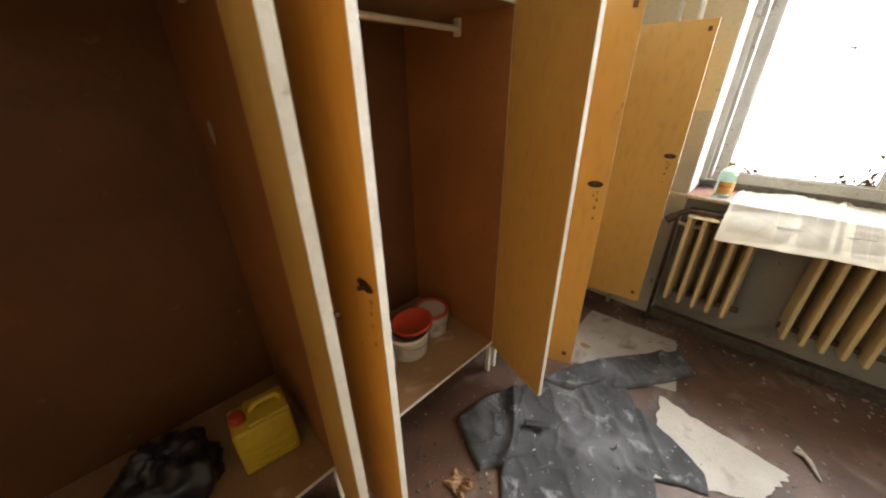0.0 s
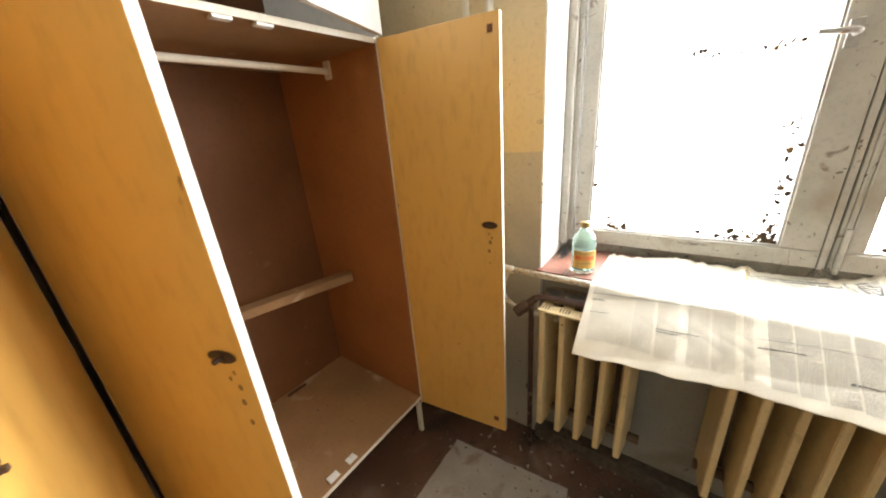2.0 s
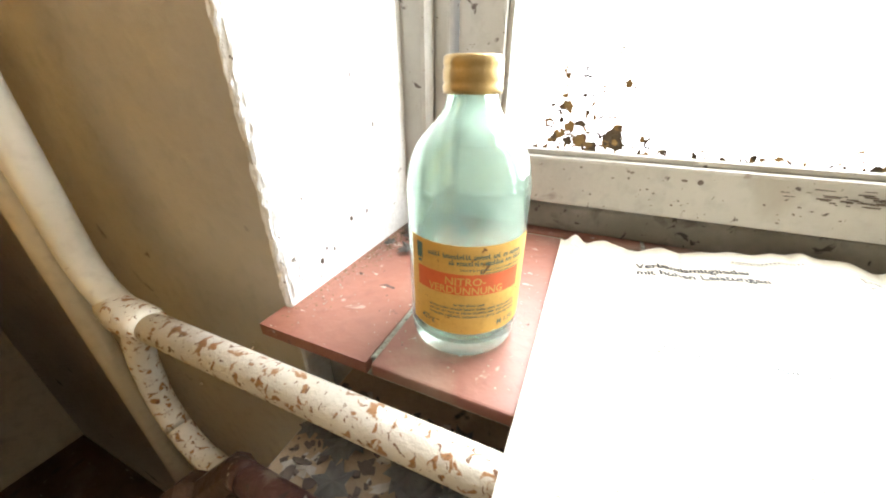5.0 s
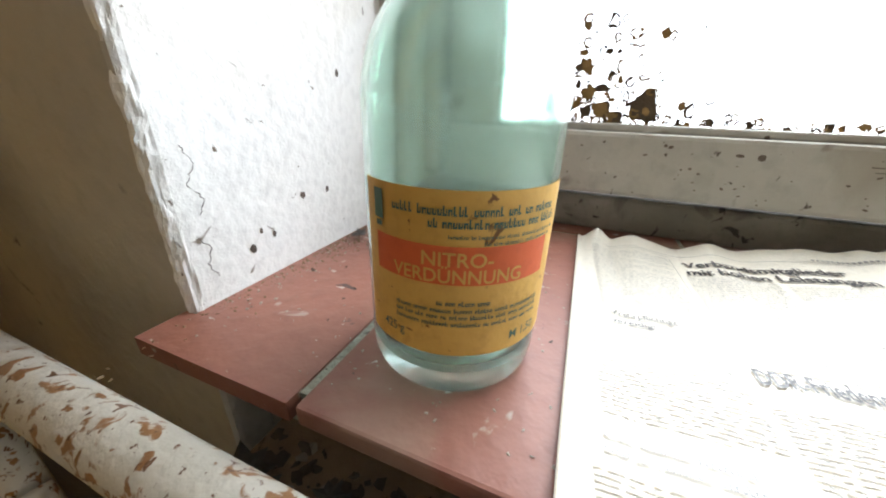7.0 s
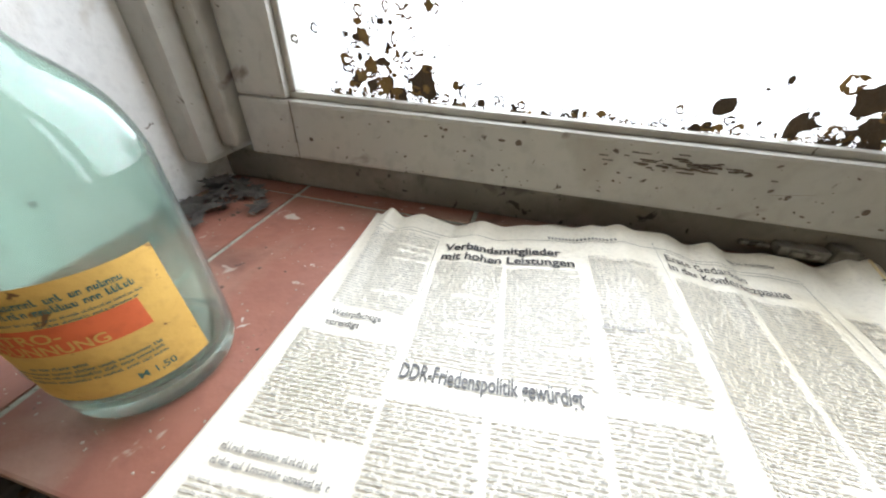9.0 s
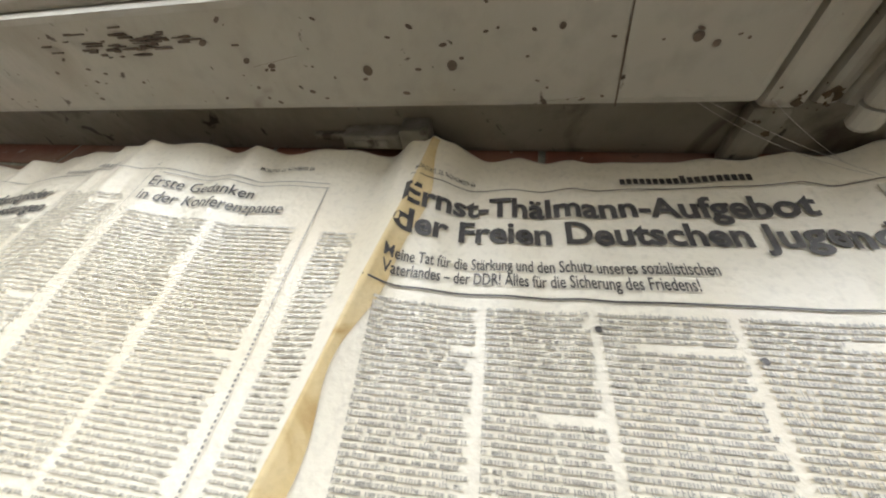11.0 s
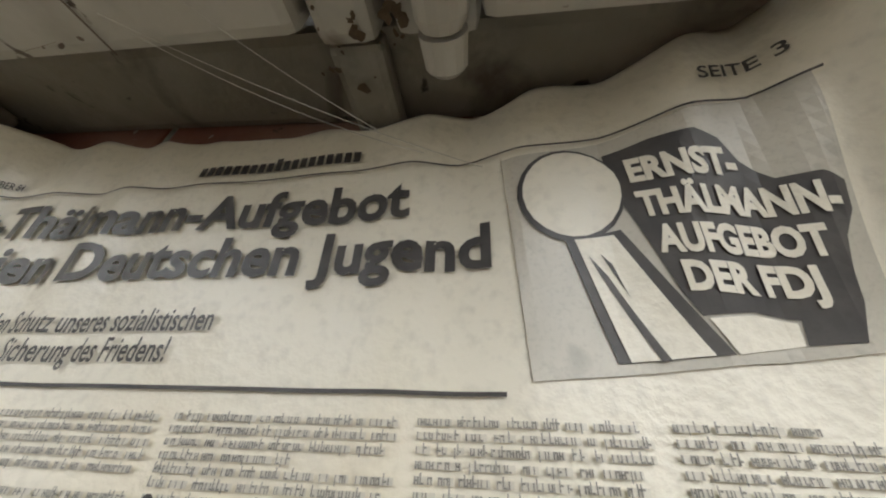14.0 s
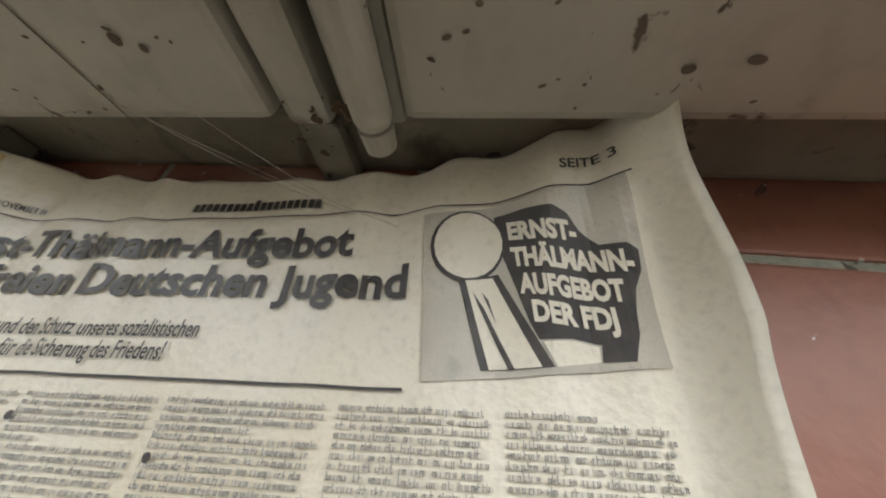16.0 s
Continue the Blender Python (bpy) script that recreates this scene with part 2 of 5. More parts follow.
M_PANE = glass("window glass", (1, 1, 1), 0.0, 0.75)
M_FLAKE = mat("dark peeling paint", (0.055, 0.036, 0.02), (0.09, 0.06, 0.03), 60, 0.8, 0, 0.3, 300)
M_OCHRE = mat("ochre peeling paint", (0.28, 0.17, 0.05), (0.17, 0.10, 0.035), 80, 0.8, 0, 0.3, 300)
M_CLOTH = mat("dusty black cloth", (0.070, 0.072, 0.078), (0.040, 0.041, 0.045), 9, 0.75, 0, 0.5, 260, [((0.16, 0.165, 0.175), 5, 0.52, 0.2), ((0.30, 0.31, 0.33), 11, 0.60, 0.14), ((0.46, 0.46, 0.46), 60, 0.68, 0.04), ((0.02, 0.02, 0.022), 24, 0.66, 0.06)])
M_BAG = mat("black plastic film", (0.012, 0.012, 0.016), (0.02, 0.02, 0.025), 20, 0.35, 0, 0.4, 120)
M_SHEET = mat("grimy white paper", (0.56, 0.53, 0.48), (0.47, 0.44, 0.39), 5, 0.8, 0, 0.2, 90, [((0.28, 0.23, 0.18), 7, 0.6, 0.18), ((0.12, 0.09, 0.07), 60, 0.7, 0.03)])
M_RUG = mat("dirty pale floor sheet", (0.40, 0.37, 0.33), (0.32, 0.29, 0.26), 6, 0.85, 0, 0.25, 120, [((0.17, 0.12, 0.09), 8, 0.58, 0.16), ((0.1, 0.07, 0.05), 50, 0.69, 0.04)])
M_TUB = mat("white plastic tub", (0.66, 0.64, 0.60), (0.58, 0.56, 0.51), 8, 0.45, 0, 0.05, 60, [((0.36, 0.3, 0.24), 8, 0.62, 0.2)])
M_LID = mat("red plastic lid", (0.50, 0.055, 0.022), (0.42, 0.045, 0.02), 10, 0.4, 0, 0.05, 60)
M_WAX = mat("cream filler", (0.5, 0.44, 0.37), (0.42, 0.36, 0.3), 12, 0.8, 0, 0.3)
M_YELLOW = mat("yellow plastic", (0.55, 0.40, 0.03), (0.48, 0.34, 0.025), 8, 0.42, 0, 0.05, 70, [((0.2, 0.13, 0.03), 9, 0.62, 0.2)])
M_DIRT = mat("dark debris", (0.07, 0.055, 0.045), (0.13, 0.10, 0.08), 60, 0.9, 0, 0.3)
M_CHIP = mat("pale paint chips", (0.40, 0.36, 0.30), (0.27, 0.23, 0.18), 60, 0.8, 0, 0.1)
M_LEAF = mat("grey dead leaf", (0.17, 0.16, 0.145), (0.10, 0.09, 0.08), 50, 0.85, 0, 0.2)
M_WEB = mat("cobweb", (0.5, 0.48, 0.44), (0.4, 0.38, 0.34), 50, 0.9, 0, 0)


# ---------- builders ----------
def thing(name, at, label, category, group="", kind=""):
    e = new(name)
    e.empty_display_size = 0.05
    e.matrix_basis = Matrix.Translation(at)
    return tagged(e, label, category, group, kind)


def part(name, bm, material, parent=None, label="", smooth=False):
    """One mesh object, built in world places, under a thing or a part."""
    me = bpy.data.meshes.new(name)
    bm.to_mesh(me)
    bm.free()
    return part_me(name, me, material, parent, label, smooth)


def part_me(name, me, material, parent=None, label="", smooth=False):
    for m in (material if isinstance(material, (list, tuple)) else [material]):
        me.materials.append(m)
    if smooth:
        me.polygons.foreach_set("use_smooth", [True] * len(me.polygons))
    ob = new(name, me)
    if parent:
        ob.parent = parent
        ob.matrix_parent_inverse = parent.matrix_basis.inverted()
    if label:
        ob["label"] = label
    return ob


def box(bm, x0, x1, y0, y1, z0, z1, bevel=0.0, m=None, mi=0):
    geom = bmesh.ops.create_cube(bm, size=1.0, matrix=Matrix.Translation(((x0 + x1) / 2, (y0 + y1) / 2, (z0 + z1) / 2)) @ Matrix.Diagonal((x1 - x0, y1 - y0, z1 - z0, 1)))
    vs = geom["verts"]
    if bevel:
        es = list({e for v in vs for e in v.link_edges})
        r = bmesh.ops.bevel(bm, geom=es, offset=bevel, segments=2, affect="EDGES", profile=0.6)
        vs = list({v for f in r["faces"] for v in f.verts} | {v for v in vs if v.is_valid})
    for f in {f for v in vs for f in v.link_faces}:
        f.material_index = mi
    if m is not None:
        bmesh.ops.transform(bm, matrix=m, verts=vs)
    return vs


def solid(*spec, bevel=0.0, m=None):
    bm = bmesh.new()
    for s in spec:
        box(bm, *s, bevel=bevel, m=m)
    return bm


def tube(bm, pts, r, seg=12, caps=True):
    """A round bar along the points; r is one radius or one for each point."""
    pts = [Vector(p) for p in pts]
    rs = r if isinstance(r, (list, tuple)) else [r] * len(pts)
    rings, side = [], None
    for i, p in enumerate(pts):
        d = (pts[min(i + 1, len(pts) - 1)] - pts[max(i - 1, 0)]).normalized()
        if side is None:
            side = d.orthogonal().normalized()
        side = (side - d * side.dot(d)).normalized()
        up = d.cross(side)
        rings.append([bm.verts.new(p + rs[i] * (math.cos(a) * side + math.sin(a) * up)) for a in (2 * math.pi * k / seg for k in range(seg))])
    for a, b in zip(rings, rings[1:]):
        for k in range(seg):
            bm.faces.new((a[k], a[(k + 1) % seg], b[(k + 1) % seg], b[k]))
    if caps:
        bm.faces.new(rings[0][::-1])
        bm.faces.new(rings[-1])
    return bm


def rounded(pts, r, n=5):
    """The points of a bent line with its corners rounded."""
    pts = [Vector(p) for p in pts]
    out = [pts[0]]
    for a, b, c in zip(pts, pts[1:], pts[2:]):
        p, q = b + (a - b).normalized() * r, b + (c - b).normalized() * r
        for k in range(n + 1):
            t = k / n
            out.append(p * (1 - t) ** 2 + b * 2 * t * (1 - t) + q * t * t)
    return out + [pts[-1]]


def lathe(bm, profile, at, seg=40, m=None):
    """A turned body: profile of (radius, height)."""
    rings = []
    for r, z in profile:
        if r < 1e-5:
            rings.append([bm.verts.new(Vector(at) + Vector((0, 0, z)))])
        else:
            rings.append([bm.verts.new(Vector(at) + Vector((r * math.cos(a), r * math.sin(a), z))) for a in (2 * math.pi * k / seg for k in range(seg))])
    for a, b in zip(rings, rings[1:]):
        for k in range(seg):
            f = [a[k % len(a)], a[(k + 1) % len(a)], b[(k + 1) % len(b)], b[k % len(b)]]
            f = list(dict.fromkeys(f))
            if len(f) > 2:
                bm.faces.new(f)
    if m is not None:
        bmesh.ops.transform(bm, matrix=m, verts=bm.verts)
    return bm


def grid_mesh(name, nx, ny, fn, thick=0.0):
    """A sheet of nx by ny cells; fn gives the place for (u, v) in 0..1; thick: how far its back lies below."""
    vs, fs = [], []
    for layer in range(2 if thick else 1):
        for j in range(ny + 1):
            for i in range(nx + 1):
                x, y, z = fn(i / nx, j / ny)
                vs.append((x, y, z - thick * layer))
    w, n0 = nx + 1, (nx + 1) * (ny + 1)
    for j in range(ny):
        for i in range(nx):
            a = j * w + i
            fs.append((a, a + 1, a + w + 1, a + w))
            if thick:
                fs.append((n0 + a, n0 + a + w, n0 + a + w + 1, n0 + a + 1))
    if thick:
        rim = [i for i in range(nx)] + [nx + j * w for j in range(ny)] + [ny * w + i for i in range(nx, 0, -1)] + [j * w for j in range(ny, 0, -1)]
        for a, b in zip(rim, rim[1:] + rim[:1]):
            fs.append((b, a, n0 + a, n0 + b))
    me = bpy.data.meshes.new(name)
    me.from_pydata(vs, [], fs)
    me.update()
    return me


# ---------- the room's shell ----------
X0, X1, Y0, YW, YO, H = -0.66, 3.45, -4.2, -0.015, 0.40, 2.75
SILL, WL, WR, WT = 0.88, 0.49, 3.02, 2.36

floor = tagged(part("floor", solid((X0 - 0.2, X1 + 0.2, Y0 - 0.2, YO, -0.12, 0.0)), M_FLOOR), "worn brown painted floor with grime and paint chips", "floor", kind="structure")
tagged(part("ceiling", solid((X0 - 0.2, X1 + 0.2, Y0 - 0.2, YO, H, H + 0.15)), M_CEIL), "sooty grey painted ceiling", "ceiling", kind="structure")
tagged(part("wall_west", solid((X0 - 0.2, X0, Y0 - 0.2, YW, 0, H)), M_PLAIN), "grimy ochre wall behind the wardrobes", "wall", kind="structure")
tagged(part("wall_east", solid((X1, X1 + 0.2, Y0 - 0.2, YW, 0, H)), M_PLAIN), "grimy ochre painted plaster wall", "wall", kind="structure")
tagged(part("wall_south", solid((X0, X1, Y0 - 0.2, Y0, 0, H)), M_PLAIN), "grimy ochre painted plaster wall", "wall", kind="structure")


def pier():
    """The wall left of the window, with a worn, rounded corner at the reveal."""
    bm = bmesh.new()
    box(bm, X0 - 0.2, WL, YW, YO, 0, H)
    es = [e for e in bm.edges if all(abs(v.co.x - WL) < 1e-4 and abs(v.co.y - YW) < 1e-4 for v in e.verts)]
    bmesh.ops.bevel(bm, geom=es, offset=0.006, segments=3, affect="EDGES", profile=0.5)
    bm.normal_update()
    for f in bm.faces:
        f.material_index = 1 if f.normal.x > 0.6 else 0
    return bm


wall_n = part("wall_north", pier(), [M_WALL, M_REVEAL])


def chipped_edge():
    """Rough, chipped plaster along the corner of the reveal."""
    def fn(u, v):
        z = SILL + v * (WT - SILL)
        a = radians(-90 + 90 * u)
        bite = 0.0030 * abs(noise.noise(Vector((u * 2, 1, z * 30)))) + 0.0012 * noise.noise(Vector((u * 4, 5, z * 160))) + 0.002 * max(0, noise.noise(Vector((0, 9, z * 12))))
        r = 0.0074 - max(-0.0004, bite)
        return WL - 0.006 + r * math.cos(a), YW + 0.006 + r * math.sin(a), z
    return grid_mesh("plaster_edge", 7, 420, fn)


part_me("plaster_edge", chipped_edge(), M_REVEAL, wall_n, "chipped white plaster corner")
rc = random.Random(31)
for k in range(34):
    z, y = rc.uniform(SILL + 0.02, 1.7), rc.uniform(0.03, 0.2)
    cb = bmesh.new()
    n = rc.randint(6, 9)
    r = rc.choice((0.0014, 0.002, 0.0026, 0.004))
    cb.faces.new([cb.verts.new((WL + 0.0006, y + r * rc.uniform(0.5, 1.2) * math.cos(2 * math.pi * i / n), z + 1.4 * r * rc.uniform(0.5, 1.2) * math.sin(2 * math.pi * i / n))) for i in range(n)])
    part("plaster_pit", cb, M_DIRT, wall_n)
ck = bmesh.new()
for pts in ([(0.002, 0.975), (0.006, 0.965), (0.000, 0.955), (0.007, 0.945), (0.002, 0.935)], [(-0.002, 0.925), (0.004, 0.915), (0.000, 0.905), (0.005, 0.895)]):
    fine = []
    for (ya, za), (yb, zb) in zip(pts, pts[1:]):
        fine += [(ya + (yb - ya) * k / 6 + rc.uniform(-0.0010, 0.0010), za + (zb - za) * k / 6) for k in range(6)]
    tube(ck, [(WL + 0.0001, y, z) for y, z in fine], [rc.uniform(0.00008, 0.00032) for _ in fine], 5)
part("crack", ck, M_DIRT, wall_n)
tagged(wall_n, "stained cream wall with a grey dado beside the window", "wall", kind="structure")
tagged(part("wall_north_right", solid((WR, X1 + 0.2, YW, YO, 0, H)), M_WALL), "stained cream wall beside the window", "wall", kind="structure")
tagged(part("wall_above_window", solid((WL, WR, YW, YO, WT, H)), M_WALL), "cream wall above the window", "wall", kind="structure")
tagged(part("wall_niche", solid((WL, WR, YW + 0.03, YO, 0, SILL - 0.022)), M_NICHE), "dirty grey wall below the window sill", "wall", kind="structure")


def skirting():
    bm = bmesh.new()
    box(bm, WL, WR, -0.045, YW + 0.028, 0, 0.07, 0.006)
    return bm


tagged(part("baseboard", skirting(), M_GRIME), "grimy dark skirting below the window", "skirting", kind="structure")

# ---------- window ----------
YS, YF, YG = 0.241, 0.257, 0.261
window = thing("window_1", (1.7, YF, SILL), "old white casement window with peeling paint on its panes", "window", kind="structure")


def frame_bar(name, x0, x1, z0, z1, y0, y1, parent, bevel=0.004, label="", paint=None):
    return part(name, solid((x0, x1, y0, y1, z0, z1), bevel=bevel), paint or M_FRAME, parent, label)


frame_bar("frame_rail", WL, WR, SILL + 0.0006, 0.917, YF, YF + 0.07, window, label="grimy lower frame rail, toned dark for the sash's shade", paint=M_RAIL)
frame_bar("frame_rail", WL, WR, WT - 0.06, WT, YF - 0.04, YF + 0.07, window)
frame_bar("frame_jamb", WL - 0.002, 0.520, 0.917, WT - 0.06, 0.205, YF + 0.07, window, 0.006)
frame_bar("frame_jamb", 0.520, 0.540, 0.93, WT - 0.06, 0.228, YF + 0.07, window, 0.004)
frame_bar("frame_jamb", WR - 0.05, WR + 0.002, 0.917, WT - 0.06, 0.215, YF + 0.07, window)
# the third sash is out of view, added to let in more daylight
SASHES = [(0.545, 1.291, 0.600, 1.197), (1.343, 2.130, 1.376, 2.06), (2.19, 2.965, 2.25, 2.90)]
for a in (1.284, 2.124):
    frame_bar("mullion_rebate", a, a + 0.020, 0.917, WT - 0.06, YS + 0.0505, YF + 0.068, window)
frame_bar("mullion_cover", 1.3285, 1.3425, 0.917, WT - 0.06, YS + 0.004, YF + 0.06, window)
for a, b in ((1.294, 1.328), (2.136, 2.184)):
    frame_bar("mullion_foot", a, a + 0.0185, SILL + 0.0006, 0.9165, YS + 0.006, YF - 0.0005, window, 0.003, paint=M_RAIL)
    frame_bar("mullion", a, a + 0.0185, 0.917, WT - 0.06, YS + 0.003, YF + 0.07, window)
    frame_bar("mullion", a + 0.0235, b, 0.917, WT - 0.06, YS + 0.006, YF + 0.07, window)
    frame_bar("mullion_core", a + 0.0186, a + 0.0234, 0.917, WT - 0.06, YF + 0.02, YF + 0.07, window, 0.001, paint=M_GRIME)
for sa, sb, ga, gb in SASHES:
    gz0, gz1 = 0.980, WT - 0.13
    sash = part("sash", solid((sa, sb, YS, YS + 0.05, 0.922, gz0), bevel=0.004), M_FRAME, window, "white painted casement with knots showing through")
    frame_bar("sash_rail", sa, sb, gz1, WT - 0.062, YS, YS + 0.05, sash)
    frame_bar("sash_stile", sa, ga, gz0 + 0.0005, gz1 - 0.0005, YS + 0.001, YS + 0.05, sash)
    frame_bar("sash_stile", gb, sb, gz0 + 0.0005, gz1 - 0.0005, YS + 0.001, YS + 0.05, sash)
    # bevelled putty strip round the pane
    pb = bmesh.new()
    box(pb, ga, gb, YG - 0.012, YG - 0.002, gz0, gz0 + 0.007, 0.002)
    box(pb, ga, ga + 0.007, YG - 0.012, YG - 0.002, gz0 + 0.007, gz1, 0.002)
    box(pb, gb - 0.007, gb, YG - 0.012, YG - 0.002, gz0 + 0.007, gz1, 0.002)
    part("putty", pb, M_FRAME, sash)
    pane = part("pane", solid((ga - 0.005, gb + 0.005, YG, YG + 0.004, gz0 - 0.005, gz1 + 0.005)), M_PANE, sash, "clear glass with peeling paint remnants")
    pane.visible_shadow = False

# knots, nail holes, cracks of the sash
rk = random.Random(5)
kb = bmesh.new()
for sa, sb, ga, gb in SASHES[:2]:
    for i in range(90):
        x, z = rk.uniform(sa + 0.01, sb - 0.01), rk.uniform(0.926, 0.974)
        r = rk.choice((0.0004, 0.0005, 0.0006, 0.0007, 0.0008, 0.001, 0.0014))
        w = rk.uniform(1, 2.6)
        bmesh.ops.create_circle(kb, cap_ends=True, segments=9, radius=r, matrix=Matrix.Translation((x, YS - 0.0006, z)) @ Matrix.Rotation(radians(90), 4, "X") @ Matrix.Rotation(rk.uniform(-0.5, 0.5), 4, "Z") @ Matrix.Diagonal((w, 1, 1, 1)))
for x, z, r in ((0.824, 0.966, 0.0028), (1.099, 0.944, 0.0027), (1.145, 0.945, 0.0026), (1.252, 0.953, 0.0022), (1.196, 0.960, 0.0015), (0.62, 0.945, 0.0022), (1.26, 0.95, 0.0016)):
    bmesh.ops.create_circle(kb, cap_ends=True, segments=12, radius=r, matrix=Matrix.Translation((x, YS - 0.0008, z)) @ Matrix.Rotation(radians(90), 4, "X"))
for x, z, dx, dz in ((1.227, 0.922, -0.006, 0.055), (1.03, 0.948, 0.03, 0.004), (0.602, 0.922, 0.0008, 0.058), (1.19, 0.925, 0.02, 0.0015)):
    vs = [kb.verts.new(p) for p in ((x, YS - 0.0006, z), (x + 0.0009, YS - 0.0006, z), (x + dx + 0.0009, YS - 0.0006, z + dz + 0.0008), (x + dx, YS - 0.0006, z + dz + 0.0008))]
    kb.faces.new(vs)
tagged(part("paint_wear", kb, M_BARE, window, "dark knots, nail holes and cracks"), kind="stuff")
wb = bmesh.new()
for i in range(60):
    x, z = 0.955 + rk.gauss(0, 0.022), 0.962 + rk.gauss(0, 0.005)
    w = rk.uniform(0.002, 0.012)
    box(wb, x, x + w, YS - 0.0009, YS - 0.0002, z, z + rk.uniform(0.0004, 0.0012))
tagged(part("worn_patch", wb, M_BARE, window, "patch of bare weathered wood"), kind="stuff")

for k in range(26):
    bh = bmesh.new()
    n = rk.randint(6, 10)
    x, z, r = 1.308 + rk.gauss(0, 0.012), 0.921 + rk.gauss(0, 0.008), rk.choice((0.0005, 0.0008, 0.0012, 0.0024))
    bh.faces.new([bh.verts.new((x + r * rk.uniform(0.4, 1.3) * math.cos(2 * math.pi * i / n), YS + 0.0022 if 1.2915 < x < 1.328 else YS - 0.0007, z + r * rk.uniform(0.4, 1.3) * math.sin(2 * math.pi * i / n))) for i in range(n)])
    part("rot_spot", bh, M_FLAKE, window)
# hinge barrel and latch
hb = bmesh.new()
tube(hb, [(1.3335, YS - 0.005, 0.9245), (1.3335, YS - 0.005, 0.9265), (1.3335, YS - 0.005, 0.928), (1.3335, YS - 0.005, 1.06)], [0.0058, 0.0066, 0.0070, 0.0070], 16)
hinge = part("hinge", hb, M_FRAME, window, "white overpainted hinge barrel")
hb = bmesh.new()
tube(hb, [(1.3335, YS - 0.005, 0.9125), (1.3335, YS - 0.005, 0.9145), (1.3335, YS - 0.005, 0.9235)], [0.0040, 0.0060, 0.0066], 14)
part("hinge_pin", hb, M_FRAME, hinge)
for zz in (1.75,):
    hb = bmesh.new()
    tube(hb, [(1.3335, YS - 0.005, zz), (1.3335, YS - 0.005, zz + 0.13)], 0.0070, 14)
    part("hinge", hb, M_FRAME, window)
lb = solid((1.066, 1.106, YF - 0.014, YF - 0.0005, 0.892, 0.902), (1.107, 1.126, YF - 0.016, YF - 0.0005, 0.890, 0.907), (1.040, 1.065, YF - 0.006, YF - 0.0005, 0.893, 0.898), (1.074, 1.098, YF - 0.0165, YF - 0.013, 0.8945, 0.900), bevel=0.0018)
latch = part("latch", lb, M_LATCH, window, "grimy steel casement latch")
hd = bmesh.new()
box(hd, 1.205, 1.235, YS - 0.008, YS, 1.555, 1.625, 0.003)
tube(hd, rounded([(1.22, YS - 0.005, 1.59), (1.22, YS - 0.045, 1.592), (1.14, YS - 0.05, 1.60)], 0.012), 0.008, 10)
part("window_handle", hd, M_STEEL, window, "grey metal casement handle")


# peeling paint on the panes: thin curled scraps
def scrap(bm, x, z, r, rng, y, hollow):
    n = rng.randint(11, 17)
    rad = [r * (0.66 + 0.50 * rng.random()) for _ in range(n)]
    sx, sz = rng.uniform(0.6, 1.4), rng.uniform(0.6, 1.3)
    lift = rng.uniform(0.0003, 0.0012)
    out = []
    for k in range(n):
        a = 2 * math.pi * k / n
        out.append((x + sx * rad[k] * math.cos(a), z + sz * rad[k] * math.sin(a)))
    front = [bm.verts.new((p, y - lift, q)) for p, q in out]
    back = [bm.verts.new((p, y - 0.0001, q)) for p, q in out]
    if hollow:
        cx, cz = x + rng.uniform(-0.3, 0.3) * r, z + rng.uniform(-0.3, 0.3) * r
        inner = [bm.verts.new((cx + (p - cx) * (0.30 + 0.5 * rng.random()), y - lift, cz + (q - cz) * (0.30 + 0.5 * rng.random()))) for p, q in out]
    for k in range(n):
        j = (k + 1) % n
        bm.faces.new((front[k], front[j], back[j], back[k]))
        if hollow and k % n != 0:
            bm.faces.new((front[k], inner[k], inner[j], front[j]))
    if not hollow:
        bm.faces.new(front[::-1])


rf = random.Random(21)
dark, ochre = bmesh.new(), bmesh.new()


def scatter(n, fx, fz, lo, hi, share=0.25):
    for _ in range(n):
        r = 0.72 * (lo + (hi - lo) * rf.random() ** 2.4)
        scrap(ochre if rf.random() < share else dark, fx(), fz(), r, rf, YG, rf.random() < 0.6)


GZ = 0.9845
scatter(280, lambda: rf.uniform(0.64, 1.19), lambda: GZ + abs(rf.gauss(0, 0.0055)), 0.0012, 0.0062, 0.5)
scatter(190, lambda: 0.658 + abs(rf.gauss(0, 0.05)), lambda: GZ + 0.004 + abs(rf.gauss(0, 0.042)), 0.0015, 0.0085, 0.68)
scatter(190, lambda: 1.19 - abs(rf.gauss(0, 0.075)), lambda: GZ + abs(rf.gauss(0, 0.028)), 0.002, 0.011, 0.4)
scatter(150, lambda: 1.186 - abs(rf.gauss(0, 0.026)), lambda: GZ + rf.random() ** 1.3 * 0.40, 0.003, 0.016, 0.2)
scatter(40, lambda: 0.606 + abs(rf.gauss(0, 0.008)), lambda: rf.uniform(1.0, 1.6), 0.002, 0.010, 0.2)
scatter(70, lambda: rf.uniform(0.86, 1.18), lambda: 1.592 + rf.gauss(0, 0.009), 0.004, 0.013, 0.1)
scatter(14, lambda: rf.uniform(0.63, 1.16), lambda: rf.uniform(1.0, 1.55), 0.0012, 0.005, 0.1)
scatter(60, lambda: 1.42 + abs(rf.gauss(0, 0.03)), lambda: GZ + abs(rf.gauss(0, 0.16)), 0.003, 0.013, 0.2)
scatter(40, lambda: rf.uniform(1.42, 2.05), lambda: GZ + abs(rf.gauss(0, 0.01)), 0.002, 0.008, 0.3)
